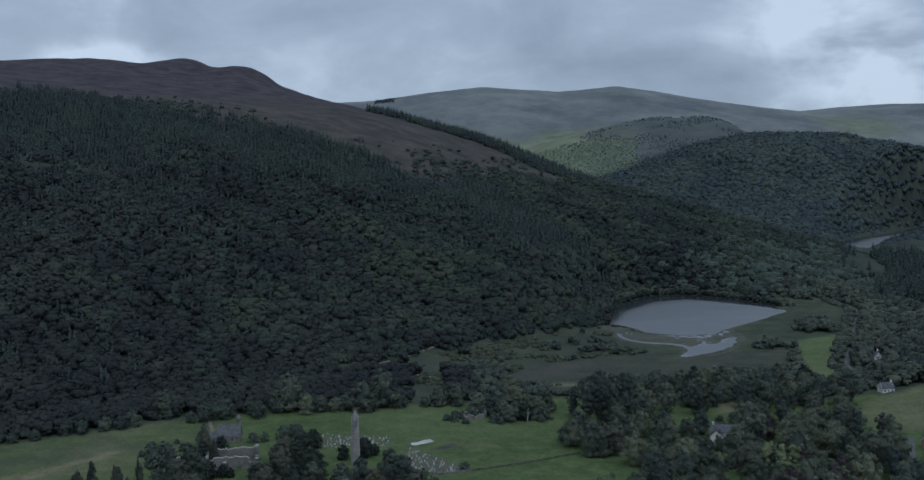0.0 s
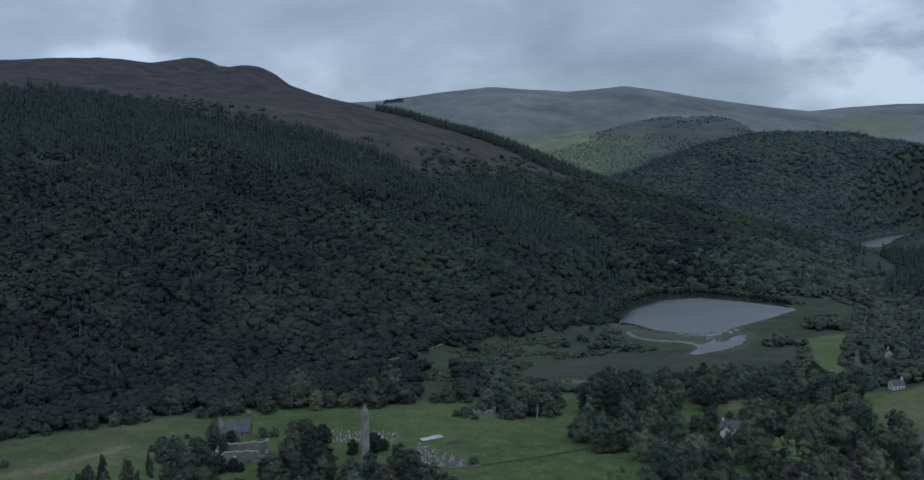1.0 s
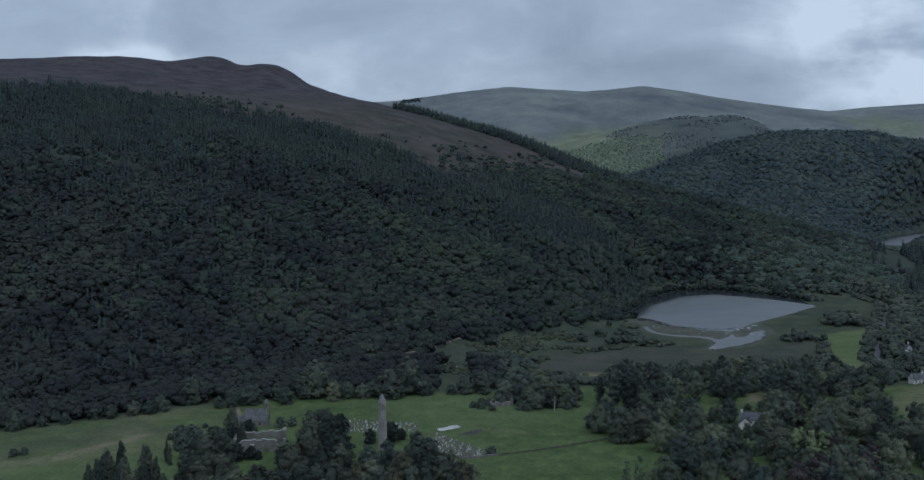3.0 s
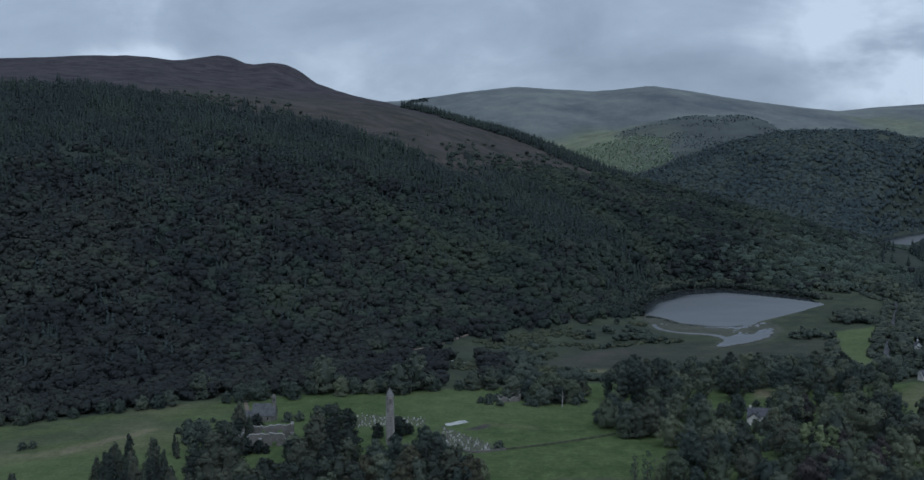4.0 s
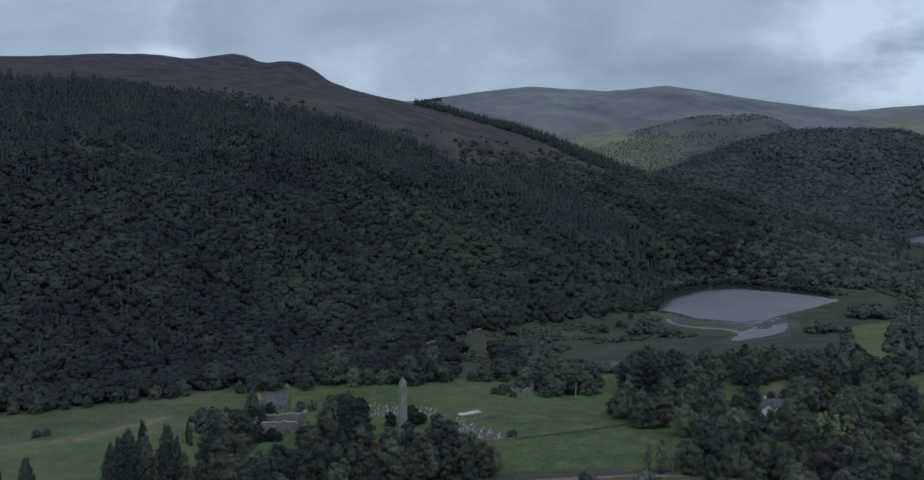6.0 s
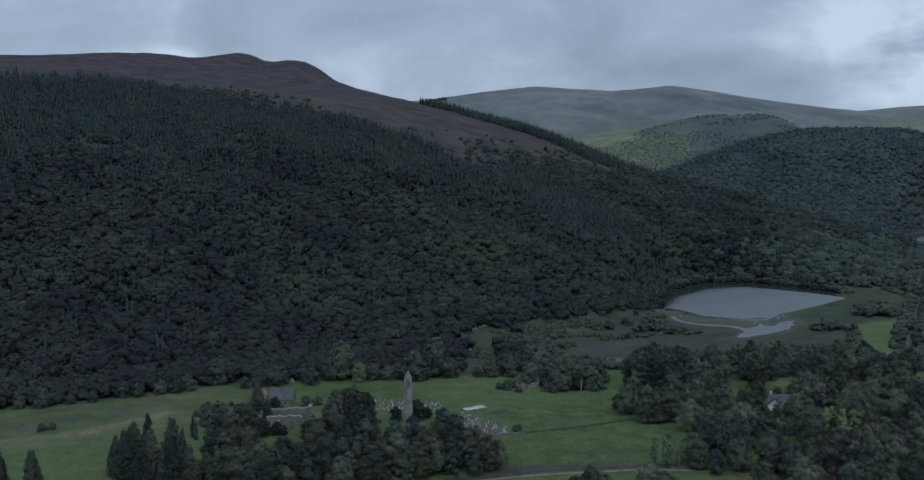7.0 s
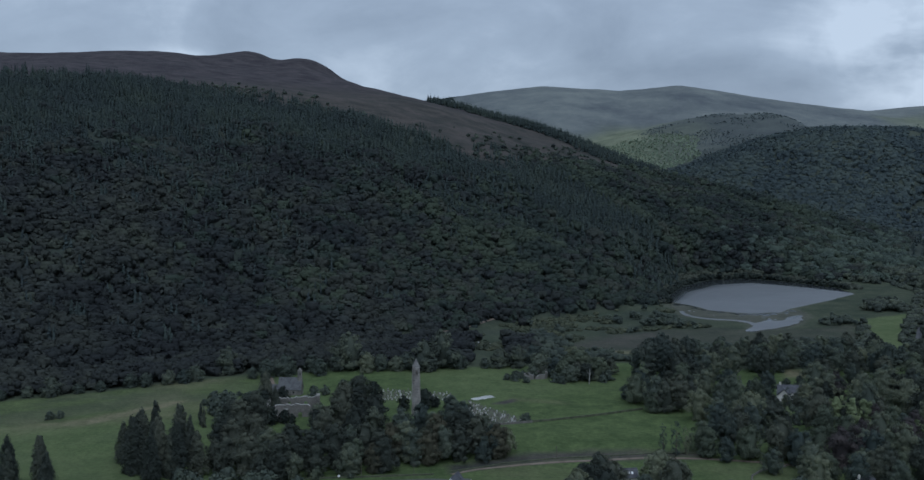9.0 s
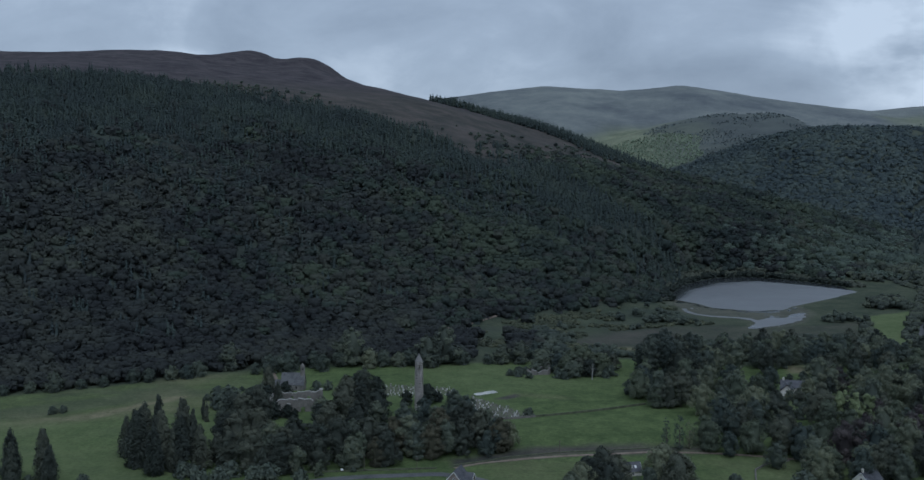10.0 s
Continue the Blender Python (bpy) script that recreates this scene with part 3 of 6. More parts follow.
def mud_flat():
    """Wet mud bars between the shallow pools on the lake's near shore."""
    X, Y = np.meshgrid(np.arange(182, 306, 0.9), np.arange(880, 1066, 1.5))
    pond, stream, edge = inside(X, Y, POND), inside(X, Y, STREAM), inside(X, Y, MUD)
    bars = 0.7 * wave(X + 0.35 * Y, 0.55 * Y, 4.2, 61) + 0.55 * wave(X, 0.6 * Y, 1.9, 62) + 0.5 * wave(X, Y, 13, 63)
    open_water = np.maximum(step(2, -3, pond), step(1.2, -1.2, stream))
    near_lake = step(16, 0, inside(X, Y, LAKE))
    Z = WATER + 0.09 + 0.17 * bars - 0.45 * open_water - 0.16 * near_lake + 0.3 * step(-2.5, 0.5, edge)
    nx, ny = X.shape[1], X.shape[0]
    i = np.arange(nx * ny).reshape(ny, nx)
    q = np.stack([i[:-1, :-1], i[:-1, 1:], i[1:, 1:], i[1:, :-1]], -1).reshape(-1, 4)
    q = q[(edge.ravel()[q] < 0.6).all(1)]
    me = fill_mesh(bpy.data.meshes.new("mud_flat"), np.stack([X, Y, Z], -1).reshape(-1, 3), q)
    me.polygons.foreach_set("use_smooth", np.ones(len(q), bool))
    me.materials.append(MUD_BAR)
    return tagged(new("mud_flat", me), "wet grey-green mud bars between shallow pools", "mud", kind="structure")


mud_flat()


# ---- woods ----
def scatter(x0, x1, y0, y1, gap, seed):
    """Jittered rows of places, inside the wedge of valley that the walk overlooks."""
    r = np.random.default_rng(seed)
    X, Y = np.meshgrid(np.arange(x0, x1, gap), np.arange(y0, y1, gap))
    X, Y = X + r.uniform(-0.48, 0.48, X.shape) * gap, Y + r.uniform(-0.48, 0.48, X.shape) * gap
    keep = (np.abs(X) < 0.53 * Y + 40)
    return X[keep], Y[keep]


def foliage(x, y, z, high, wide, leaves, seed, conifer=False, leaf=0.30, lobes=7, shaggy=0.2):
    """Verts, quads and tones of many crowns: leaf sprays laid over rounded boughs (broadleaf) or over a tapering spire."""
    r = np.random.default_rng(seed)
    n = len(x)
    shape = (n, leaves)
    foot = np.stack([x, y, z], -1)
    cube = np.array([(a, b, c) for c in (-1, 1) for a, b in ((-1, -1), (1, -1), (1, 1), (-1, 1))]) / 1.62
    sides = np.array([(0, 3, 2, 1), (4, 5, 6, 7), (0, 1, 5, 4), (1, 2, 6, 5), (2, 3, 7, 6), (3, 0, 4, 7)])
    if conifer:
        u = 1 - r.uniform(0, 1, shape) ** 0.55
        u[:, 0] = 0.97
        a = r.uniform(0, 2 * np.pi, shape)
        rad = (1 - u) * wide[:, None] * r.uniform(0.7, 1.0, shape)
        c = np.stack([np.cos(a) * rad, np.sin(a) * rad, (0.08 + 0.9 * u) * high[:, None]], -1)
        nor = np.stack([0.8 * np.cos(a), 0.8 * np.sin(a), 0.9 + 0 * a], -1) + r.normal(0, 0.12, shape + (3,))
        size = wide[:, None] * leaf * (0.45 + 0.75 * (1 - u))
        heart = (foot + np.stack([0 * x, 0 * x, 0.40 * high], -1))[:, None]
        reach = np.stack([0.80 * wide, 0.80 * wide, 0.66 * high], -1)[:, None]
        cube = cube * np.where(cube[:, 2:] > 0, (0.14, 0.14, 1.0), (1.0, 1.0, 0.9))
    else:
        k = np.arange(lobes)
        la = k * 2.4 + r.uniform(0, 6.3, (n, 1)) + r.uniform(-0.5, 0.5, (n, lobes))
        lz = 0.36 + 0.42 * (k / max(lobes - 1, 1)) ** 0.8 + r.uniform(-0.07, 0.07, (n, lobes))
        lr = np.sqrt(np.clip(1 - ((lz - 0.34) / 0.50) ** 2, 0.0, 1)) * r.uniform(0.40, 0.66, (n, lobes))
        lc = np.stack([np.cos(la) * lr * wide[:, None], np.sin(la) * lr * wide[:, None], lz * high[:, None]], -1)
        ls = r.uniform(0.62, 1.25, (n, lobes)) * (1.16 / lobes ** 0.42) * wide[:, None]
        pick = r.integers(0, lobes, shape)
        rows = np.arange(n)[:, None]
        away = lc[rows, pick] * np.array([1, 1, 0]) / wide[:, None, None]
        dv = r.normal(0, 1, shape + (3,)) + 0.7 * away
        dv[..., 2] = np.abs(dv[..., 2]) * 1.05 - 0.30
        dv /= np.linalg.norm(dv, axis=-1, keepdims=True)
        c = lc[rows, pick] + dv * (ls[rows, pick] * r.uniform(1 - shaggy, 1 + 0.75 * shaggy, shape))[..., None]
        nor = 0.9 * dv + r.normal(0, shaggy, shape + (3,)) + np.array([0, 0, 0.6])
        size = wide[:, None] * leaf * r.uniform(0.6, 1.25, shape)
        heart = foot[:, None] + lc
        reach = ls[..., None] * np.array([1.12, 1.12, 0.9])
    nor /= np.linalg.norm(nor, axis=-1, keepdims=True)
    side = np.cross(nor, r.normal(0, 1, shape + (3,)))
    side /= np.linalg.norm(side, axis=-1, keepdims=True)
    up = np.cross(nor, side)
    c = c + foot[:, None, :]
    corners = []
    for p, q in ((-1, -0.55), (0.35, -1), (1, 0.45), (-0.3, 1)):
        p, q = p * r.uniform(0.7, 1.2, shape), q * r.uniform(0.7, 1.2, shape)
        corners.append(c + side * (p * size)[..., None] + up * (q * size)[..., None])
    v = np.stack(corners, 2).reshape(-1, 3)
    q = np.arange(len(v)).reshape(-1, 4)
    # dense inner twigs: one rough core in each bough
    turn = r.uniform(0, 2 * np.pi, heart.shape[:2])[..., None]
    k = cube * reach[..., None, :] * r.uniform(0.85, 1.15, heart.shape[:2] + (8, 1))
    k = np.stack([k[..., 0] * np.cos(turn) - k[..., 1] * np.sin(turn), k[..., 0] * np.sin(turn) + k[..., 1] * np.cos(turn), k[..., 2]], -1)
    k = (k + heart[:, :, None]).reshape(-1, 3)
    inner = (sides[None] + 8 * np.arange(len(k) // 8)[:, None, None]).reshape(-1, 4)
    tone = r.uniform(0, 1, n)
    tones = np.concatenate([np.repeat(tone, leaves), np.repeat(tone, len(inner) // max(n, 1))])
    return np.concatenate([v, k]), np.concatenate([q, inner + len(v)]), tones


def set_tones(me, tones):
    at = me.attributes.new("tone", "FLOAT", "FACE")
    at.data.foreach_set("value", tones.astype(np.float32))


def wood(name, label, mat, x, y, high, wide, leaves, seed, conifer=False, leaf=0.30, category="woodland", sink=0.03, lobes=5, shaggy=0.2):
    v, q, tones = foliage(x, y, ground_height(x, y) - sink * high, high, wide, leaves, seed, conifer, leaf, lobes, shaggy)
    me = fill_mesh(bpy.data.meshes.new(name), v, q)
    set_tones(me, tones)
    me.materials.append(mat)
    return tagged(new(name, me), label, category, kind="stuff")


def sizes(n, lo, hi, seed):
    return np.random.default_rng(seed).uniform(lo, hi, n)


def clear_of_water(x, y, gap=6):
    return (inside(x, y, LAKE) > gap) & (inside(x, y, MUD) > gap * 0.6) & (inside(x, y, FAR_LAKE) > gap)


def far_shore(x, y):
    """Leaves the strip of reeds behind the lake free of trees."""
    return (inside(x, y, LAKE) > 20) | (y < 1165) | (x < 232)


# the great wood on the flank: oak below, spruce above, with thin places
X, Y = scatter(-800, 800, 540, 1900, 9.0, 11)
d, s = hill_frame(X, Y)
chance = np.random.default_rng(41)
line = tree_line(s) + 16 * wave(X, Y, 40, 7) + 14 * wave(X, Y, 15, 47) - 24 + chance.exponential(30, X.shape)
thin = wave(X, Y, 55, 31) + 0.6 * wave(X, Y, 17, 32)
clearing = np.hypot((X + 388) / 30, (Y - 1116) / 11) < 1
keep = (d > 5 + 4 * wave(X, Y, 30, 8)) & ~clearing & (Y > meadow_edge(X) + 8) & (d < line) & (s < 1330) & ((X < 0.40 * Y) | (Y < 1400)) & clear_of_water(X, Y, 12) & far_shore(X, Y) & ((thin > -1.7) | (d < 260)) & ((np.abs(X - 6) > 15) | (Y < 735) | (Y > 804))
X, Y, d, s, line, thin = X[keep], Y[keep], d[keep], s[keep], line[keep], thin[keep]
up = (d > line - 390 + 90 * wave(X, Y, 80, 9) + 120 * step(450, 560, s) + np.random.default_rng(42).normal(0, 100, X.shape)) & (s < 620)
n = len(X)
up |= (np.random.default_rng(9).uniform(0, 1, n) < 0.09 * step(260, 60, s) * step(260, 160, d)) & (d > 25)
grow = (1 + 0.15 * wave(X, Y, 27, 33)) * np.random.default_rng(7).uniform(0.82, 1.18, n)
high, wide = sizes(n, 13.5, 18, 1) * grow, sizes(n, 5.2, 7.8, 2) * grow
close = (d < 200) & ~up
rank = np.random.default_rng(6).uniform(0, 1, n)
tall = close & (rank < 0.56)
# holly gathers to the left and ash to the right, standing for shade and light
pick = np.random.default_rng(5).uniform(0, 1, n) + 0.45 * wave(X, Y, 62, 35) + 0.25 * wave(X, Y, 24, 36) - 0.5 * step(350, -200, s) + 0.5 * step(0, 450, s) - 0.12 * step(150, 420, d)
pale = np.random.default_rng(15).uniform(0, 1, n) < 0.7 * step(620, 880, s) * step(190, 60, d + 25 * wave(X, Y, 40, 97))
stretch = np.where(rank < 0.14, 1.36, 1.06)
slim = np.where(np.random.default_rng(8).uniform(0, 1, n) < 0.45, 0.74, 1.15)
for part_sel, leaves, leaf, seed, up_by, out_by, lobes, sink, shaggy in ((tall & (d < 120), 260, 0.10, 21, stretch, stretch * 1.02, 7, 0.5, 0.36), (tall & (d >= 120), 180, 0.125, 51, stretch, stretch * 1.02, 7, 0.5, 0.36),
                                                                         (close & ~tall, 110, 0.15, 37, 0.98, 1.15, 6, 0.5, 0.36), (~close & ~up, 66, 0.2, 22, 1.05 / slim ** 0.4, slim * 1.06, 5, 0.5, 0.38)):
    for kind, mat, name, label in ((pale, WILLOW, "birch_wood", "lighter grey-green birch and willow at the foot of the wood"), (~pale & (pick < 0.34), HOLLY, "holly_wood", "dark holly and oak crowns, massed leftward to stand for the hillside's shade"),
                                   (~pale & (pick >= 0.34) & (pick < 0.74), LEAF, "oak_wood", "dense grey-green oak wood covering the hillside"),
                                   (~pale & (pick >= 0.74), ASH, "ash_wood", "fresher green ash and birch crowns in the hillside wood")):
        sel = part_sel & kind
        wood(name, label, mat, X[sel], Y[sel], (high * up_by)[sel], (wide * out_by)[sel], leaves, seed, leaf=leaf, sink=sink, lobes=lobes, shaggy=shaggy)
for side, seed in ((0.0, 23), (5.2, 40)):
    wood("spruce_wood", "dark spruce plantation on the upper hillside", SPRUCE, X[up] + side, Y[up] - 0.8 * side, high[up] * 1.15, wide[up] * 0.55, 32, seed, True, 0.38, sink=0.28)

# dark conifers along the back of the spur
X, Y = scatter(-200, 420, 1550, 2250, 7.0, 12)
d, s = hill_frame(X, Y)
keep = (s > 950 + 10 * wave(X, Y, 20, 3)) & (s < 1025) & (d > 470) & (d < 1050)
n = keep.sum()
wood("ridge_spruce", "narrow belt of dark spruce along the ridge", SPRUCE, X[keep], Y[keep], sizes(n, 11, 20, 3), sizes(n, 3.0, 4.4, 4), 36, 24, True, 0.38)
# a few lone spruces at the top corner of the plantation
X, Y = np.array([-596.0, -589.0, -603.0, -580.0]), np.array([1392.0, 1398.0, 1404.0, 1412.0])
wood("lone_spruce", "lone tall spruces at the corner of the plantation", SPRUCE, X, Y, np.array([24.0, 19.0, 15.0, 13.0]), np.array([4.6, 4.2, 3.6, 3.4]), 90, 50, True, 0.26)
# scattered bushes on the moor
X, Y = scatter(-500, 200, 1350, 2000, 9.0, 13)
d, s = hill_frame(X, Y)
keep = (d > tree_line(s)) & (d < tree_line(s) + 260) & (s > 250) & (wave(X, Y, 45, 17) + 0.8 * wave(X, Y, 13, 18) > -0.1) & (s < 930) & (d < tree_line(s) + 230 * np.random.default_rng(43).uniform(0, 1, X.shape) ** 2.2)
n = keep.sum()
wood("moor_bushes", "scattered low bushes on the brown moor", SCRUB, X[keep], Y[keep], sizes(n, 1.0, 1.6, 5) * sizes(n, 0.8, 3.8, 49), sizes(n, 1.2, 4.4, 6), 30, 25, leaf=0.26, category="bushes", shaggy=0.34)

# dome behind the lakes, hazed in colour, and the flat between the lakes
X, Y = scatter(330, 1350, 1880, 2480, 9.4, 14)
keep = (round_hill(X, Y) > 8) & clear_of_water(X, Y, 8) & (wave(X, Y, 60, 19) + 0.5 * wave(X, Y, 21, 20) > -1.25 + 0.45 * step(120, 190, round_hill(X, Y)))
X, Y = X[keep], Y[keep]
n = len(X)
small = 1 - 0.12 * step(0.39, 0.44, X / Y + 0.02 * wave(X, Y, 40, 87))
wood("dome_wood", "dark wood on the domed hill behind the lakes, tinted bluish for haze", HAZED_OAK, X, Y, sizes(n, 8, 11, 7) * small, sizes(n, 7.4, 10, 8) * small, 18, 26, leaf=0.27, sink=0.93, lobes=2, shaggy=0.36)
X, Y = scatter(150, 900, 1225, 1990, 8.5, 15)
d, s = hill_frame(X, Y)
keep = ((d < 0) | (s > 1200)) & clear_of_water(X, Y, 14) & far_shore(X, Y) & (near_side(X, Y) < 14) & (Y < 1770) & (wave(X, Y, 38, 21) + 0.6 * wave(X, Y, 15, 22) > -0.8)
X, Y = X[keep], Y[keep]
n = len(X)
wood("valley_wood", "low scrubby wood on the flat between the lakes", WILLOW, X, Y, sizes(n, 4, 10, 9) * np.where(X > 480, 0.6, 1.0) * np.where(Y > 1540, 0.6, 1.0), sizes(n, 2.8, 5.2, 10), 34, 27, leaf=0.27)

# plantation on the far green hill; sunlight and haze are in its needle colours
X, Y = scatter(120, 1150, 2450, 3080, 9.2, 16)
keep = (green_hill(X, Y) > 60) & (wave(X, Y, 75, 23) + 0.5 * wave(X, Y, 24, 83) > -0.95)
X, Y = X[keep], Y[keep]
n = len(X)
light = (X < 520 + 60 * wave(X, Y, 90, 24)) & (Y > 2560) & (green_hill(X, Y) < 200)
keep = np.where(light, Y < 3000 + 60 * wave(X, Y, 80, 34), wave(X, Y, 52, 95) + 0.5 * wave(X, Y, 19, 96) > 0.1)
X, Y, light = X[keep], Y[keep], light[keep]
for sel, mat, seed, name, label in ((light, SUNLIT_LARCH, 28, "larch_plantation", "young larch plantation on a far hill, pale green as if sunlit"),
                                    (~light, HAZED_SPRUCE, 29, "spruce_plantation", "spruce plantation on a far hill, paled and blued for haze")):
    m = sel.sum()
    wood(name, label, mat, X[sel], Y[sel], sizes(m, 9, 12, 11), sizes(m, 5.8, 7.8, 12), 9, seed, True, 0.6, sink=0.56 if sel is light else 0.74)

X, Y = scatter(-165, -95, 3920, 4000, 12, 48)
n = len(X)
wood("ridge_clump", "small dark clump of trees on the far ridge", SPRUCE, X, Y, sizes(n, 3, 6, 47), sizes(n, 3, 5, 48), 8, 39, leaf=0.5)

# slope above the road
X, Y = scatter(280, 1100, 640, 1950, 8.8, 17)
keep = (near_side(X, Y) > 5.2) & (Y < 1500 + 250 * (X > 0.45 * Y)) & (inside(X, Y, SLOPE_FIELD) > 4) & clear_of_water(X, Y, 8) & (np.hypot(X - 318, Y - 712) > 20) & (np.hypot(X - 373, Y - 841) > 16) & (np.hypot(X - 366, Y - 822) > 12)
keep &= inside(X, Y, GREEN_FIELD) > 6
X, Y = X[keep], Y[keep]
n = len(X)
dark = wave(X, Y, 50, 25) > 0.1
high, wide = sizes(n, 9, 16, 13), sizes(n, 3.8, 6.0, 14)
wood("roadside_wood", "mixed green wood on the slope above the road", LEAF, X[~dark], Y[~dark], high[~dark], wide[~dark], 64, 30, leaf=0.24)
wood("roadside_spruce", "tall dark spruces on the slope above the road", SPRUCE, X[dark], Y[dark], high[dark] * 1.35, wide[dark] * 0.7, 54, 31, True, 0.32)

# trees and scrub between the meadow and the wood, and over the marsh
X, Y = scatter(-380, 340, 600, 1290, 6.5, 18)
d, s = hill_frame(X, Y)
behind = Y - meadow_edge(X)
clumps = wave(X, Y, 27, 26) + 0.7 * wave(X, Y, 11, 27)
west = (behind > 6) & (d < -8 * step(-60, -20, X)) & (X < 62 - 0.1 * behind) & (Y < 830) & (clumps > -0.75)
marsh = (behind > 4) & (d < 14) & (X >= 55) & (near_side(X, Y) < 5.2) & (clumps > np.where(Y < 790, 0.0 - 0.5 * step(130, 200, X), np.where(X < 200, np.where((X > 90) & (Y > 880), 0.5, 0.1), 0.55)))
marsh &= (Y < 800) | (clumps > 0.75) | (d < -150)
marsh |= (behind > 40) & (d < -14) & (X > -60) & (X < 175) & (Y > 800) & (clumps > 0.42 - 0.5 * step(840, 800, Y))
keep = (west | marsh & (inside(X, Y, OPEN_MARSH) > -4 * (clumps > 0.9))) & clear_of_water(X, Y, 9) & (inside(X, Y, BROWN_FIELD) > 3) & (inside(X, Y, GREEN_FIELD) > 4) & (inside(X, Y, PALE_FIELD) > 5) & (inside(X, Y, MARSH_PATH) > 3) & ((np.abs(X - 5) > 14) | (Y < 708) | (Y > 822))
X, Y = X[keep], Y[keep]
n = len(X)
tall = np.where(X < 55, 1.5, 1.0)
high, wide = sizes(n, 3.2, 8.0, 15) * tall, sizes(n, 2.3, 4.6, 16) * tall
# riverside trees take the holly leaves: shade at the slope's foot put into colour
for sel, mat, name, label in ((X < 40, HOLLY, "riverside_wood", "alders and oaks along the river, leaves darkened to stand for shade"), (X >= 40, SCRUB, "marsh_scrub", "grey-green willow scrub and small trees on the marsh")):
    wood(name, label, mat, X[sel], Y[sel], high[sel], wide[sel], 84, 32, leaf=0.15, lobes=6, shaggy=0.3)
# low gorse and sedge over the rest of the marsh
X, Y = scatter(-60, 240, 770, 1120, 5.0, 44)
d, s = hill_frame(X, Y)
keep = (d < -4) & (Y > meadow_edge(X) + 40) & clear_of_water(X, Y, 10) & (inside(X, Y, BROWN_FIELD) > 2) & (inside(X, Y, OPEN_MARSH) > 2) & (inside(X, Y, MUD) > 6) & (wave(X, Y, 34, 45) + 0.5 * wave(X, Y, 9, 46) > 0.05) & (X < 200)
n = keep.sum()
wood("marsh_sedge", "low olive-green sedge and gorse over the marsh", SEDGE, X[keep], Y[keep], sizes(n, 0.8, 2.2, 45), sizes(n, 1.8, 3.6, 46), 16, 38, leaf=0.34, category="sedge")
# hedgerows and roadside trees east of the lake
X, Y = scatter(230, 520, 720, 1300, 5.5, 20)
road = np.interp(Y, (740, 832, 912, 1016, 1088, 1135), (322, 343, 378, 426, 459, 475))
field = inside(X, Y, GREEN_FIELD)
belt = ((np.abs(X - road) > 5) & (np.abs(X - road) < 13)) | ((field > 3) & (field < 9) & (wave(X, Y, 17, 51) > 0.15))
belt |= (Y > 960) & (inside(X, Y, LAKE) > 45) & (X < road - 5) & (wave(X, Y, 26, 52) + 0.6 * wave(X, Y, 11, 53) > 0.75 - 0.6 * step(1180, 1260, Y))
belt |= (X > road + 5) & (near_side(X, Y) < 14) & (wave(X, Y, 23, 54) > -0.6)
belt |= (Y < 800) & (field > 4) & (X < road - 5) & (wave(X, Y, 19, 55) > -0.35)
belt |= inside(X, Y, BUSH_MASS) < 0
west = (X < road) & (X > road - 20)
keep = belt & clear_of_water(X, Y, 12) & (inside(X, Y, OPEN_MARSH) > 0) & (inside(X, Y, SLOPE_FIELD) > 3) & ((np.abs(X - 0.443 * Y) > 9) | (Y < 780) | (Y > 850)) & (np.hypot(X - 322, Y - 712) > 17) & (np.hypot(X - 373, Y - 840) > 13) & (np.hypot(X - 366, Y - 822) > 12)
X, Y, west, east = X[keep], Y[keep], west[keep], (X > road + 9)[keep]
n = len(X)
wood("hedgerow", "dense green hedges and small trees along the fields and road", HEDGE, X, Y, sizes(n, 3.5, 9.0, 19) * np.where(west, 0.38, np.where(east, 1.6, 1.0)), sizes(n, 2.4, 4.8, 20) * np.where(east, 1.35, 1.0), 28, 34, leaf=0.26, lobes=3)
X, Y = scatter(470, 860, 1120, 1770, 9.0, 22)
chance = np.random.default_rng(75).uniform(0, 1, X.shape)
keep = (X > 0.405 * Y) & (X < 0.500 * Y) & ((chance < 0.10) & (Y > 1400) | (X > (0.437 + 0.012 * wave(X, Y, 60, 98)) * Y) & (chance < 0.62)) & (Y < 1650) & clear_of_water(X, Y, 6)
n = keep.sum()
wood("lakeside_spruce", "tall dark spruces in front of the upper lake", SPRUCE, X[keep], Y[keep], sizes(n, 14, 24, 21), sizes(n, 3.6, 5.0, 22), 60, 35, True, 0.30)
# reeds and bank growth on the lake's far shore
X, Y = scatter(120, 470, 1000, 1340, 3.9, 19)
e = inside(X, Y, LAKE)
shore = (Y > 1165) | (X < 240) & (Y > 1050)
# near-black alders draw the bank's dark shade and reflection as leaf colour
for near, far, mat, name, label, lo, hi, seed in ((0.5, 6.0, YEW, "alder_bank", "dark alders standing for the far shore's shade and reflection", 4.0, 6.4, 33),
                                                  (7.0, 22.0, REED, "reed_bank", "olive reeds behind the far shore", 1.4, 2.6, 36)):
    keep = (e > near) & (e < far + 3 * wave(X, Y, 20, 28)) & shore
    n = keep.sum()
    wood(name, label, mat, X[keep], Y[keep], sizes(n, lo, hi, 17), sizes(n, 2.2, 3.4, 18), 16, seed, leaf=0.36, category="reeds", lobes=2)


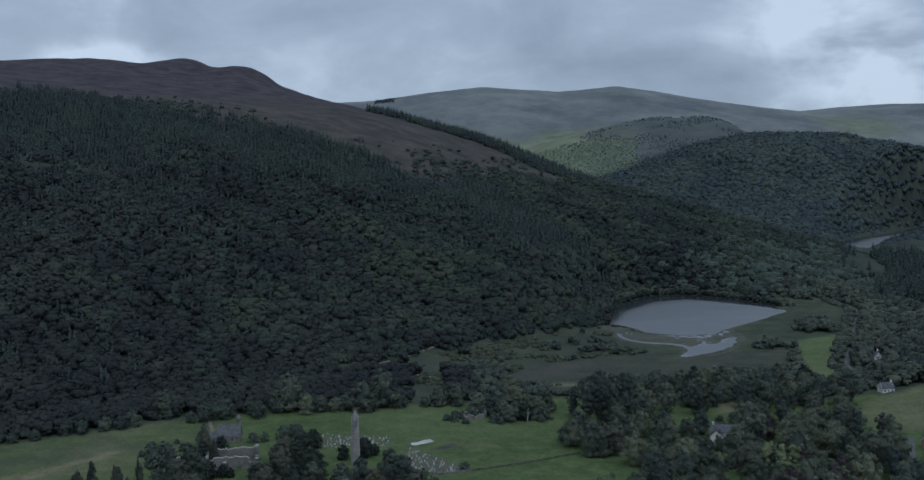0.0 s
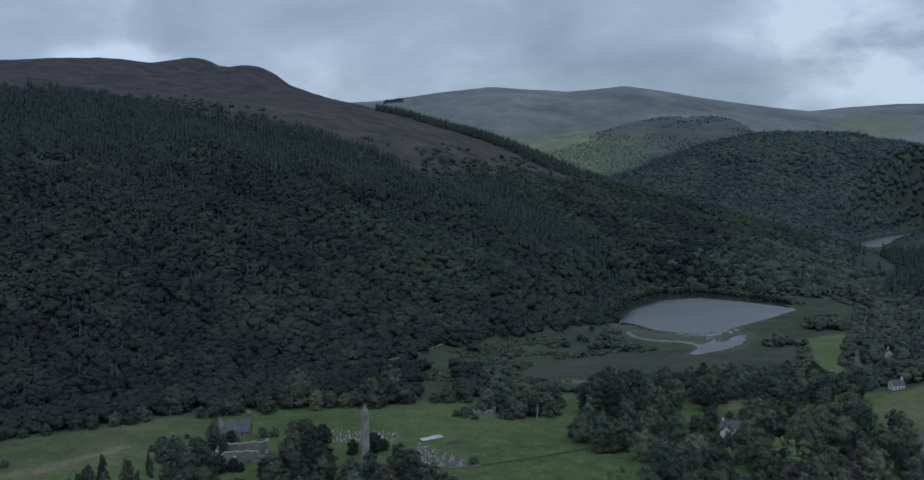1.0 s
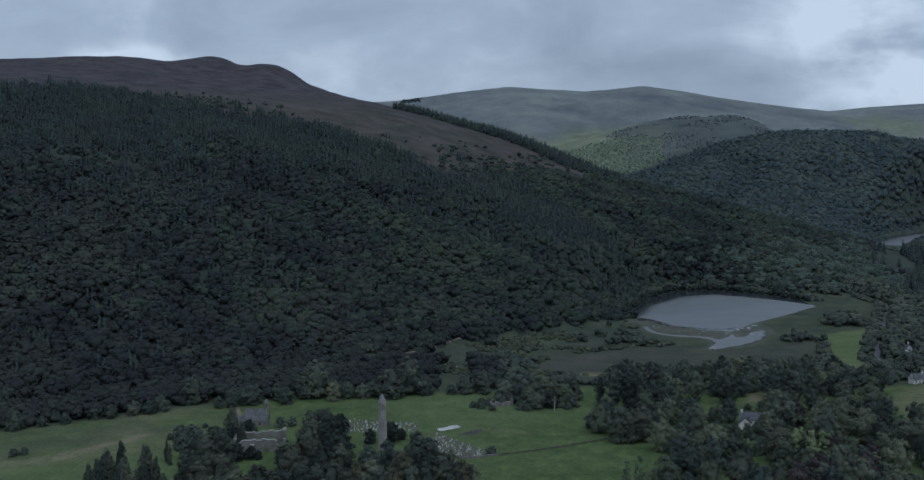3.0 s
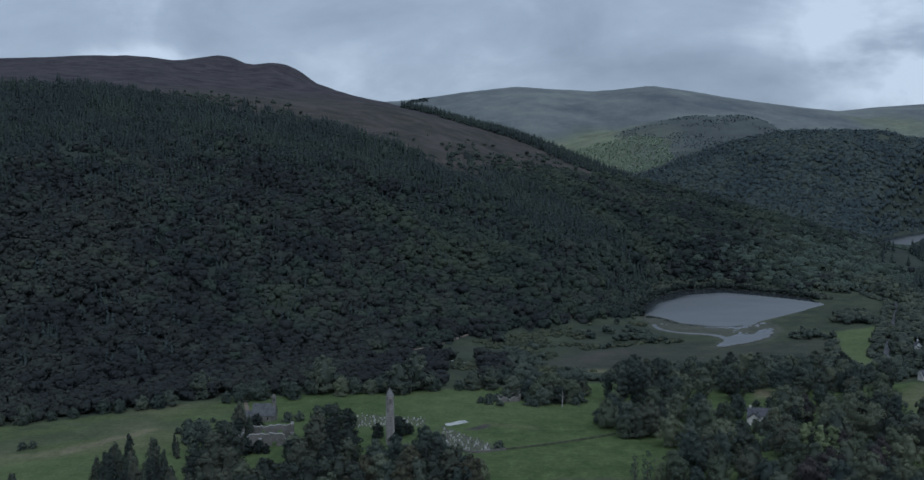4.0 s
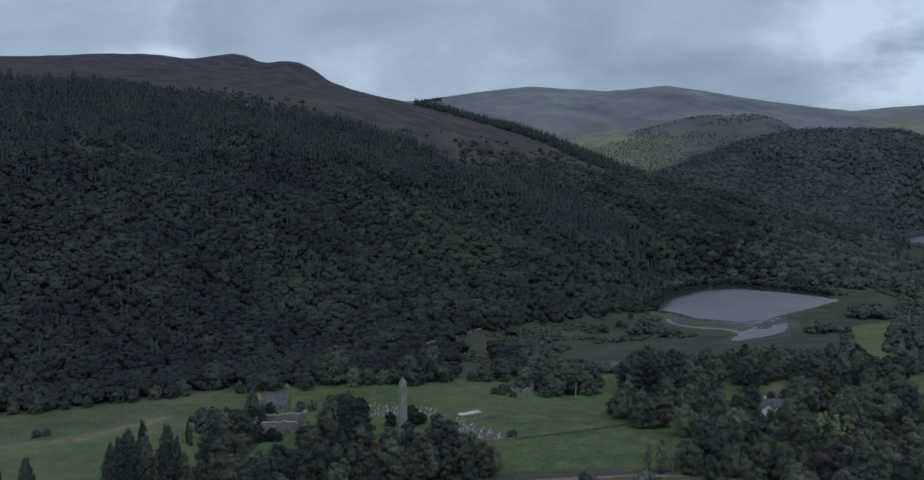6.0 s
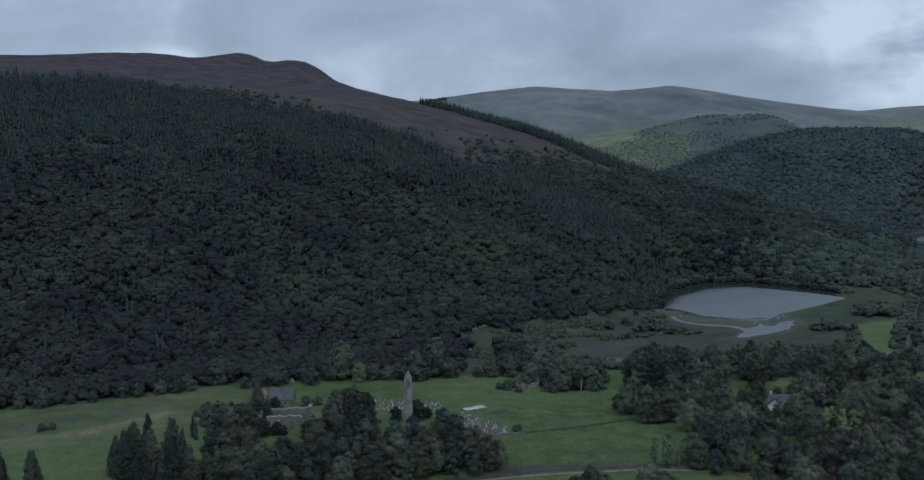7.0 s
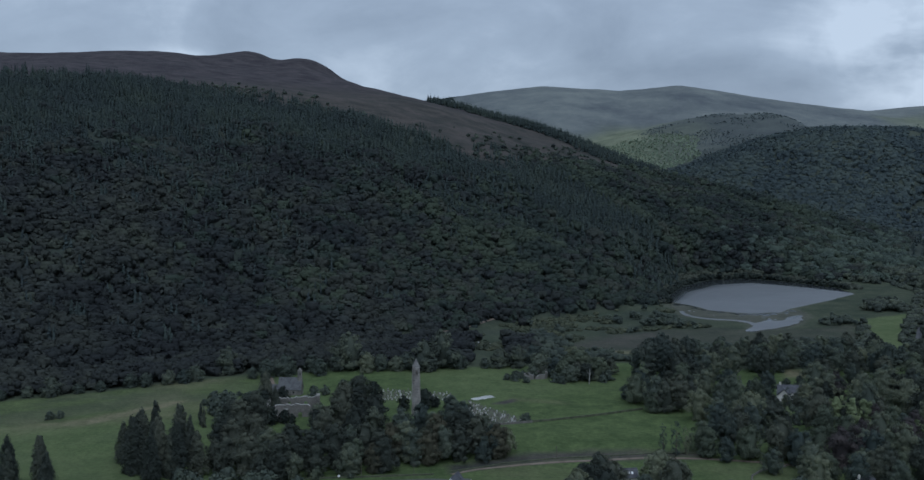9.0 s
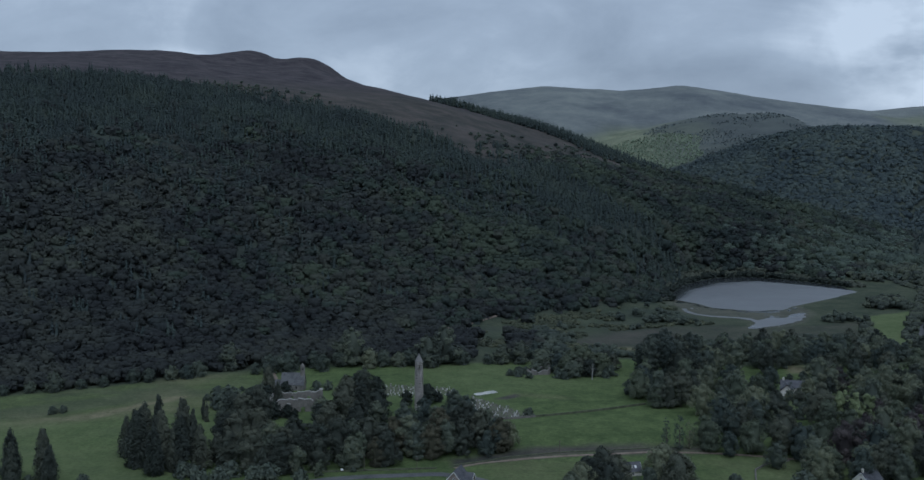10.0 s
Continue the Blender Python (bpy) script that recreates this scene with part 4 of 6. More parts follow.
# ---- single trees ----
def part(name, bm, mat, parent=None, label=""):
    """One mesh object from a bmesh, under a thing or a part."""
    me = bpy.data.meshes.new(name)
    bm.to_mesh(me)
    bm.free()
    if mat:
        me.materials.append(mat)
    ob = new(name, me)
    if parent:
        ob.parent = parent
    return tagged(ob, label)


def limb(b, points, radii, sides=7):
    """A tapering bent tube through the points."""
    rings = []
    for i, (p, r) in enumerate(zip(points, radii)):
        ahead = Vector(points[min(i + 1, len(points) - 1)]) - Vector(points[max(i - 1, 0)])
        turn = ahead.to_track_quat("Z", "Y").to_matrix()
        rings.append([b.verts.new(Vector(p) + turn @ Vector((r * math.cos(k * math.tau / sides), r * math.sin(k * math.tau / sides), 0))) for k in range(sides)])
    for lo, hi in zip(rings, rings[1:]):
        for k in range(sides):
            b.faces.new((lo[k], lo[(k + 1) % sides], hi[(k + 1) % sides], hi[k]))
    b.faces.new(list(reversed(rings[0])))
    b.faces.new(rings[-1])


ROUND = ((0, 0.1, 0.35, 0.6, 0.82, 1), (0.62, 0.9, 1.0, 0.9, 0.6, 0.14))
SPIRE = ((0, 0.08, 0.28, 0.55, 0.8, 1), (0.72, 0.96, 1.0, 0.64, 0.30, 0.02))
TALL = ((0, 0.12, 0.4, 0.7, 0.88, 1), (0.42, 0.7, 1.0, 0.92, 0.6, 0.12))
FLAT = ((0, 0.25, 0.5, 0.75, 0.9, 1), (0.4, 0.6, 0.95, 1.0, 0.75, 0.25))


def crown_mesh(high, wide, leaves, seed, profile, leaf, lobes, low, open_core=False):
    """Verts and quads of one crown: sprays of leaves round many boughs that fill the profile, over a rough inner hull."""
    r = np.random.default_rng(seed)
    swell = r.uniform(-0.2, 0.2, 3)
    swing = r.uniform(0, 6.28, 3)

    def reach(u, a):
        bulge = 1 + swell[0] * np.sin(a + swing[0]) + swell[1] * np.sin(2 * a + 5 * u + swing[1]) + swell[2] * np.sin(3 * a - 7 * u + swing[2])
        return np.interp(u, *profile) * bulge * wide

    u, a = 1 - r.uniform(0, 1, lobes) ** 0.8, r.uniform(0, 2 * np.pi, lobes)
    far = reach(u, a) * r.uniform(0.45, 0.82, lobes)
    lc = np.stack([np.cos(a) * far, np.sin(a) * far, (low + (0.97 - low) * u) * high], -1)
    ls = wide * r.uniform(0.16, 0.40, lobes) * (0.45 + 0.55 * np.interp(u, *profile))
    pick = r.integers(0, lobes, leaves)
    out = np.stack([np.cos(a), np.sin(a), 0.3 + 0 * a], -1)[pick]
    dv = r.normal(0, 1, (leaves, 3)) + 0.8 * out
    dv /= np.linalg.norm(dv, axis=-1, keepdims=True)
    c = lc[pick] + dv * (ls[pick] * r.uniform(0.6, 1.12, leaves))[:, None] * np.array([1, 1, 1.7 if profile is SPIRE else 0.85])
    nor = dv + 0.25 * out + r.normal(0, 0.24, (leaves, 3)) + np.array([0, 0, 0.25])
    nor /= np.linalg.norm(nor, axis=-1, keepdims=True)
    side = np.cross(nor, r.normal(0, 1, (leaves, 3)))
    side /= np.linalg.norm(side, axis=-1, keepdims=True)
    up = np.cross(nor, side)
    size = leaf * r.uniform(0.6, 1.3, leaves)
    corners = [c + side * (p * size * r.uniform(0.7, 1.2, leaves))[:, None] + up * (q * size * r.uniform(0.7, 1.2, leaves))[:, None]
               for p, q in ((-1, -0.55), (0.35, -1), (1, 0.45), (-0.3, 1))]
    v = np.stack(corners, 1).reshape(-1, 3)
    q = np.arange(len(v)).reshape(-1, 4)
    bough = r.uniform(0, 1, lobes)[pick]
    if open_core:
        return v, q, bough
    rings, sides = 7, 9
    hu, ha = np.meshgrid(np.linspace(0.03, 0.95, rings), np.arange(sides) / sides * 2 * np.pi, indexing="ij")
    hr = reach(hu, ha) * 0.44 * r.uniform(0.85, 1.1, hu.shape)
    hull = np.stack([np.cos(ha) * hr, np.sin(ha) * hr, (low + (0.95 - low) * hu) * high], -1).reshape(-1, 3)
    i = np.arange(rings * sides).reshape(rings, sides)
    wall = np.stack([i[:-1], np.roll(i, -1, 1)[:-1], np.roll(i, -1, 1)[1:], i[1:]], -1).reshape(-1, 4)
    return np.concatenate([v, hull]), np.concatenate([q, wall + len(v)]), np.concatenate([bough, np.full(len(wall), 0.4)])


def tree_model(name, label, mat, high, wide, seed, profile=None, leaves=2300, leaf=0.42, low=0.05, bole=0.35, lobes=85, open_core=False):
    """A tree at the origin: tapered trunk with limbs, and a crown of many leaf sprays."""
    r = random.Random(seed)
    root = tagged(new(name), label, "tree")
    spire = profile is SPIRE
    b = bmesh.new()
    lean = r.uniform(-0.04, 0.04) * high * (0.3 if spire else 1)
    top = high * (0.93 if spire else 0.7)
    limb(b, [(0, 0, -1.2), (0, 0, 0.6), (lean * 0.4, 0, top * 0.4), (lean, lean * 0.5, top)], [0.032 * high, 0.023 * high, 0.016 * high, 0.004 * high], 8)
    for k in range(6):
        a, z = k * 2.4 + r.uniform(-0.4, 0.4), top * r.uniform(bole * 0.8, 0.85)
        reach = wide * (1 - z / high) * 0.7 if spire else wide * r.uniform(0.4, 0.65)
        rise = 0.0 if spire else high * r.uniform(0.05, 0.15)
        limb(b, [(lean * z / top, 0, z), (lean + math.cos(a) * reach * 0.5, math.sin(a) * reach * 0.5, z + rise * 0.6),
                 (lean + math.cos(a) * reach, math.sin(a) * reach, z + rise)], [0.009 * high, 0.006 * high, 0.002 * high], 4)
    part("trunk", b, BARK, root)
    v, q, tones = crown_mesh(high, wide, leaves, seed, profile or ROUND, leaf, lobes, low, open_core)
    me = fill_mesh(bpy.data.meshes.new("crown"), v, q)
    set_tones(me, tones)
    me.materials.append(mat)
    new("crown", me).parent = root
    return root


def plant(models, places, group, seed):
    """Sets copies of the models at (x, y, height), each turned and sized; the models themselves take the first places."""
    r = random.Random(seed)
    used = set()
    for i, (x, y, h) in enumerate(places):
        proto, full = models[i % len(models)]
        m = pose(x, y, float(ground_height(x, y)) - 0.05, 0, 0, r.uniform(0, 360)) @ Matrix.Diagonal((h / full * r.uniform(0.9, 1.12), h / full * r.uniform(0.9, 1.12), h / full, 1))
        if proto.name in used or proto.get("group"):
            copy_thing(proto, m)
        else:
            proto.matrix_basis = m
        used.add(proto.name)
        tagged(proto, group=group)


spires = [(tree_model("cypress_tree", "tall dark green cypress with a pointed crown", DARK, 22, w, 40 + k, SPIRE, 5000, 0.29, 0.02, lobes=190), 22) for k, w in enumerate((4.6, 5.3, 4.0))]
plant(spires, [(-197, 462, 24), (-212, 463, 23), (-205, 447, 21), (-161, 480, 26), (-164, 502, 25), (-161, 514, 26), (-148, 478, 25), (-146, 503, 26), (-139, 496, 25), (-139, 475, 25),
               (-149, 468, 23), (-142, 473, 22), (-131, 478, 20), (-119, 577, 22), (-168, 508, 22), (-155, 497, 22), (-171, 496, 20), (-154, 487, 24), (-190, 452, 17), (-113, 572, 15)],
      "cypresses beside the meadow", 1)
slim = [(tree_model("cypress_tree", "small narrow cypress in the meadow", DARK, 11, 1.5, 44, SPIRE, 700, 0.3, 0.02, lobes=40), 11)]
plant(slim, [(-148, 549, 12), (-145, 544, 11), (-151, 560, 9)], "small cypresses in the meadow", 14)
darks = [(tree_model("broadleaf_tree", "large dark green broadleaf tree in the grove", GARDEN if k == 2 else DARK, 20, w, 50 + k, (ROUND, TALL, TALL, ROUND)[k], 6000, 0.28, lobes=84), 20)
         for k, w in enumerate((6.8, 5.6, 6.2, 7.0))]
plant(darks, [(-124, 519, 22), (-119, 527, 20), (-104, 496, 16), (-109, 503, 21), (-92, 474, 19), (-86, 488, 20), (-78, 497, 20), (-76, 510, 21), (-72, 540, 20), (-65, 545, 21),
              (-54, 524, 21), (-45, 484, 17), (-69, 489, 20), (-56, 497, 20), (-85, 470, 17), (-126, 501, 18), (-62, 512, 19), (-84, 525, 15), (-112, 488, 17), (-119, 514, 23),
              (-113, 523, 23), (-118, 494, 22), (-102, 495, 22), (-107, 472, 21), (-89, 484, 21), (-81, 489, 20), (-83, 531, 21), (-72, 547, 22), (-64, 552, 23), (-54, 527, 22),
              (-63, 502, 21), (-92, 469, 19), (-118, 478, 17), (-126, 488, 15), (-100, 480, 18), (-99, 464, 14), (-76, 476, 14)], "grove in front of the ruins", 2)
mixed = [(tree_model("broadleaf_tree", label, mat, 17, w, 60 + k, None, 5600, 0.27, lobes=74), 17) for k, (w, mat, label) in enumerate((
    (6.4, GARDEN, "green broadleaf tree in the churchyard grove"), (6.2, RUSSET, "russet-tinged broadleaf tree in the churchyard grove"),
    (6.0, GARDEN, "green broadleaf tree in the churchyard grove"), (5.8, DARK, "dark green broadleaf tree in the churchyard grove"), (6.6, GARDEN, "broad green tree in the churchyard grove")))]
plant(mixed, [(-16, 534, 19), (-43, 499, 19), (-9, 528, 19), (-2, 509, 19), (6, 506, 16), (-24, 511, 17), (8, 504, 15), (-36, 499, 18), (-48, 494, 16), (-40, 523, 17), (-30, 522, 17), (-22, 508, 18),
              (-18, 500, 16), (-10, 500, 15), (1, 500, 13), (-32, 496, 15), (-25, 496, 15), (-38, 510, 17), (-10, 517, 18), (1, 514, 18), (-61, 479, 14), (-50, 483, 13), (12, 509, 12)],
      "grove in front of the tower", 3)
light = [(tree_model("broadleaf_tree", "slender light green tree at the edge of the grove", FRESH, 17, 5.0, 65, TALL, 2800, 0.31, lobes=56), 17)]
plant(light, [(-58, 484, 16), (-74, 468, 8), (-75, 466, 7)], "light green trees before the grove", 15)
yews = [(tree_model("yew_tree", "dense dark rounded yew beside the tower", YEW, 8, w, 70 + k, None, 1100, 0.34, 0.0, 0.15, 60), 8) for k, w in enumerate((4.4, 3.8))]
plant(yews, [(-31.5, 580, 11.5), (-43, 576, 8.5), (-111, 549, 6.5), (-100, 550, 5), (-62, 602, 8), (-26, 586, 6), (-119, 572, 9), (-114, 600, 9), (-104, 551, 5)], "churchyard yews", 4)
clump = [(tree_model("broadleaf_tree", label, mat, 14, w, 80 + k, None, 3600, 0.31, lobes=60), 14) for k, (w, mat, label) in enumerate((
    (7.0, GARDEN, "broad green tree beside the field ruin"), (7.0, FRESH, "light green tree beside the field ruin"), (6.0, DARK, "dark green tree beside the field ruin")))]
plant(clump, [(48, 677, 14), (58, 681, 15), (79, 690, 13), (66, 684, 15), (52, 668, 12), (84, 684, 12), (38, 684, 15), (72, 672, 13), (61, 668, 13), (45, 683, 11), (74, 666, 14), (66, 662, 13), (56, 660, 12), (62, 675, 17), (40, 672, 9), (33, 672, 8)],
      "trees by the field ruin", 5)
bushes = [(tree_model("hawthorn_bush", "low spreading dark green bush", SCRUB, 5, w, 90 + k, None, 620, 0.32, 0.0, 0.1, 40), 5) for k, w in enumerate((3.6, 3.0))]
plant(bushes, [(21, 660, 5), (28, 655, 4.5), (16, 664, 4), (26, 668, 6), (46, 658, 6), (50, 654, 6), (22, 668, 5), (76, 658, 6), (80, 664, 7), 
               (-240, 577, 6), (-236, 581, 4), (-154, 601, 9), (-144, 590, 9), (-146, 628, 4), (-131, 590, 8), (-158, 595, 5), (-146, 574, 10), (-141, 571, 8), (-138, 580, 7),
               (-131, 626, 8), (-100, 622, 6), (-93, 624, 7), (-83, 628, 8), (-77, 636, 9), (-150, 583, 5), (-137, 605, 6), (24, 558, 4.5), (-133, 532, 9), (-137, 545, 7),
               (166, 592, 6), (181, 597, 5), (172, 590, 5), (-122, 448, 8), (110, 460, 6), (138, 452, 8), (-200, 452, 5.5), (-176, 452, 5), (-60, 474, 3), (-128, 571, 6), (-124, 585, 7),
               (-116, 454, 8), (-81, 457, 8), (-102, 457, 8), (-114, 466, 9), (-96, 460, 8), (-129, 462, 8), (-136, 465, 7), (-124, 556, 6), (-130, 560, 5)], "bushes about the meadows", 6)
thin = [(tree_model("ash_tree", "slender sparse young ash", GARDEN, 15, w, 100 + k, TALL, 1300, 0.17, 0.04, 0.3, 90, True), 15) for k, w in enumerate((2.4, 2.8))]
plant(thin, [(88, 508, 16), (94, 506, 18), (99, 507, 14), (170, 585, 12)], "slender trees at the field corner", 7)
front = [(tree_model("broadleaf_tree", "rounded dark green tree beside the lane", GARDEN if k else DARK, 14, w, 110 + k, None, 5200, 0.27, lobes=74), 14) for k, w in enumerate((7.2, 6.6))]
plant(front, [(52, 463, 16), (41, 446, 14), (53, 447, 12), (77, 459, 19), (82, 447, 16), (70, 446, 12), (46, 456, 12), (86, 456, 15), (57, 458, 12), (36, 438, 12)], "trees beside the lane", 8)

wide_green = [(tree_model("broadleaf_tree", label, mat, 20, w, 120 + k, (ROUND, TALL, ROUND, TALL, ROUND)[k], 5200, 0.31, lobes=62), 20) for k, (w, mat, label) in enumerate((
    (8.8, GARDEN, "large green broadleaf tree in the dense stand"), (8.0, GARDEN, "tall green broadleaf tree in the dense stand"), (8.8, FRESH, "large mid-green tree in the dense stand"),
    (7.4, DARK, "dark green tree in the dense stand"), (8.6, COPPER, "dark copper-leaved beech in the dense stand")))]
plant(wide_green[:4], [(92, 610, 18), (97, 583, 20), (88, 600, 18), (109, 583, 21), (116, 562, 20), (136, 541, 20), (143, 533, 20), (124, 643, 20), (169, 466, 18),
                   (122, 519, 16), (109, 504, 17), (101, 579, 19), (132, 618, 20), (197, 490, 20), (128, 500, 19), (142, 499, 20), (148, 491, 20), (142, 701, 20), 
                   (153, 463, 16), (175, 461, 17), (116, 498, 14), (179, 690, 18), (184, 463, 17), (205, 644, 17), (205, 610, 18), (228, 600, 20), (247, 601, 17), (232, 555, 16)],
      "dense stand of trees", 9)
plant(wide_green[2:3] + wide_green[:1], [(94, 618, 20), (136, 528, 21), (104, 584, 19), (124, 550, 18), (146, 533, 20), (149, 474, 20), (155, 470, 15), (171, 464, 17), (189, 490, 18), (84, 612, 10), (95, 579, 13),
                       (144, 505, 20), (107, 512, 17), (134, 481, 15), (160, 613, 14), (183, 601, 11), (188, 603, 13), (190, 600, 11), (166, 592, 5)], "dense stand of trees", 29)
plant(wide_green[4:], [(166, 486, 20), (174, 482, 16), (201, 539, 15), (205, 610, 17), (205, 503, 18), (182, 504, 18), (214, 520, 17)], "dense stand of trees", 19)
pines = [(tree_model("pine_tree", "tall dark pine with a broad flat crown", PINE, 28, 6.5, 140, FLAT, 3600, 0.36, 0.12, 0.4, 60), 28)]
plant(pines, [(115, 678, 29), (104, 654, 28), (113, 650, 27), (136, 694, 23), (124, 671, 23), (108, 670, 26), (120, 690, 24), (98, 668, 20)], "tall pines behind the meadow", 10)
plant(wide_green[1:2] + wide_green[3:4], [(184, 597, 13), (190, 590, 10), (155, 597, 8), (196, 600, 13), (170, 588, 8.5), (162, 586, 8), (183, 600, 12), (176, 590, 9)], "trees round the cream house", 31)
olive = [(tree_model("poplar_tree", "tall yellow-green poplar above the dark trees", OLIVE, 20, w, 150 + k, TALL, 3200, 0.34, lobes=60), 20) for k, w in enumerate((5.2, 4.4))]
plant(olive, [(181, 538, 21), (186, 528, 21.5), (194, 536, 19), (200, 524, 12), (205, 640, 15), (213, 515, 13), (158, 545, 12)], "yellow-green poplars", 11)


def fill_stand(models, x0, x1, y0, y1, gap, lo, hi, group, seed, test):
    X, Y = scatter(x0, x1, y0, y1, gap, seed)
    r = random.Random(seed)
    plant(models, [(float(x), float(y), r.uniform(lo, hi)) for x, y in zip(X, Y) if test(x, y)], group, seed)


def in_stand(x, y):
    """The dense stand, clear of the houses, the little fields and the near paddock."""
    for hx, hy, hr in ((172, 605, 17), (285, 580, 22), (318, 712, 24), (190, 585, 10), (160, 590, 12)):
        if math.hypot(x - hx, y - hy) < hr:
            return False
    if min(inside(x, y, HOUSE_GARDEN), inside(x, y, FIELD_VIEW), inside(x, y, GLADE_EDGE)) < 0:
        return False
    if min(inside(x, y, SLOPE_FIELD), inside(x, y, PALE_FIELD) + 6, inside(x, y, STAND_GLADE)) < 5:
        return False
    return x > np.interp(y, (440, 480, 500, 520, 560, 590, 640, 700, 740), (146, 146, 106, 108, 122, 104, 118, 122, 120))


HOUSE_GARDEN = [(148, 606), (150, 572), (156, 552), (180, 552), (198, 572), (198, 604)]
FIELD_VIEW = [(178, 618), (202, 615), (216, 672), (188, 672)]
GLADE_EDGE = [(138, 618), (158, 616), (172, 640), (150, 646)]
STAND_GLADE = [(154, 668), (177, 653), (172, 631), (149, 643)]
fill_stand(wide_green[:2] * 4 + wide_green[3:4] * 3 + wide_green[2:3] * 3, 100, 330, 452, 735, 16.5, 14, 22, "dense stand of trees", 77, in_stand)
fill_stand(bushes, 136, 218, 553, 658, 9.0, 3.5, 6.5, "bushes round the house", 78,
           lambda x, y: min(inside(x, y, HOUSE_GARDEN), inside(x, y, FIELD_VIEW), inside(x, y, GLADE_EDGE)) < 0 and math.hypot(x - 177, y - 610) > 12)
hedge = [(tree_model("hedge_tree", label, mat, 12, w, 160 + k, None, 3200, 0.30, 0.0, 0.2, 60), 12) for k, (w, mat, label) in enumerate((
    (6.2, GARDEN, "rounded green hedgerow tree at the meadow's edge"), (5.8, SCRUB, "grey-green hedgerow tree at the meadow's edge"), (6.6, SCRUB, "grey-green hedgerow tree at the meadow's edge"),
    (5.6, HEDGE, "light green hedgerow tree at the meadow's edge")))]
plant(hedge, [(-183, 669, 10.7), (-211, 656, 9.9), (-221, 656, 9.1), (-168, 690, 18.4), (-198, 661, 10.7), (-236, 646, 9.1), (-249, 642, 8.3), (-88, 696, 16.7), (-128, 682, 16.1), (-139, 679, 16.1),
              (-95, 693, 16.1), (-26, 703, 17.2), (-75, 687, 14.9), (-66, 690, 14.9), (-49, 694, 16.1), (-37, 692, 13.8), (-56, 690, 11.5), (-14, 698, 12.6), (2, 701, 9.5), (12, 704, 9.0),
              (35, 721, 14.9), (47, 717, 13.8), (-105, 681, 14.9), (24, 706, 10.3), (-189, 663, 10.7), (-148, 676, 10.3), (-112, 690, 14.9), (-262, 634, 8.3), (-275, 630, 8.3), (-288, 622, 9.1)],
      "hedge along the meadow", 12)


def dead_tree(x, y, tall):
    """A bare pale trunk with a few broken limbs."""
    root = tagged(new("dead_tree"), "bare pale trunk of a dying birch beside the ruin", "tree")
    root.matrix_basis = pose(x, y, float(ground_height(x, y)), 0, 0, 30)
    b = bmesh.new()
    limb(b, [(0, 0, -0.6), (0.1, 0, tall * 0.3), (0.4, 0.1, tall * 0.7), (0.3, 0.2, tall)], [0.34, 0.28, 0.2, 0.06], 8)
    part("trunk", b, COPING, root)
    for z, a in ((0.45, 0.5), (0.6, 2.7), (0.75, 4.4)):
        b = bmesh.new()
        limb(b, [(0.25, 0, tall * z), (0.25 + 1.3 * math.cos(a), 1.3 * math.sin(a), tall * z + 1.2), (0.25 + 2.0 * math.cos(a), 2.0 * math.sin(a), tall * z + 2.6)], [0.13, 0.09, 0.03], 6)
        part("branch", b, COPING, root)


dead_tree(67, 653, 10)


# ---- round tower ----
def on_ground(x, y, rz=0, sink=0.0):
    return pose(x, y, float(ground_height(x, y)) - sink, 0, 0, rz)


def box(b, x0, x1, y0, y1, z0, z1, m=None):
    v = [Vector((x, y, z)) for z in (z0, z1) for x, y in ((x0, y0), (x1, y0), (x1, y1), (x0, y1))]
    v = [b.verts.new(m @ p if m else p) for p in v]
    for f in ((0, 3, 2, 1), (4, 5, 6, 7), (0, 1, 5, 4), (1, 2, 6, 5), (2, 3, 7, 6), (3, 0, 4, 7)):
        b.faces.new([v[i] for i in f])


def thing(name, label, category, m, group=""):
    root = tagged(new(name), label, category, group)
    root.matrix_basis = m
    return root


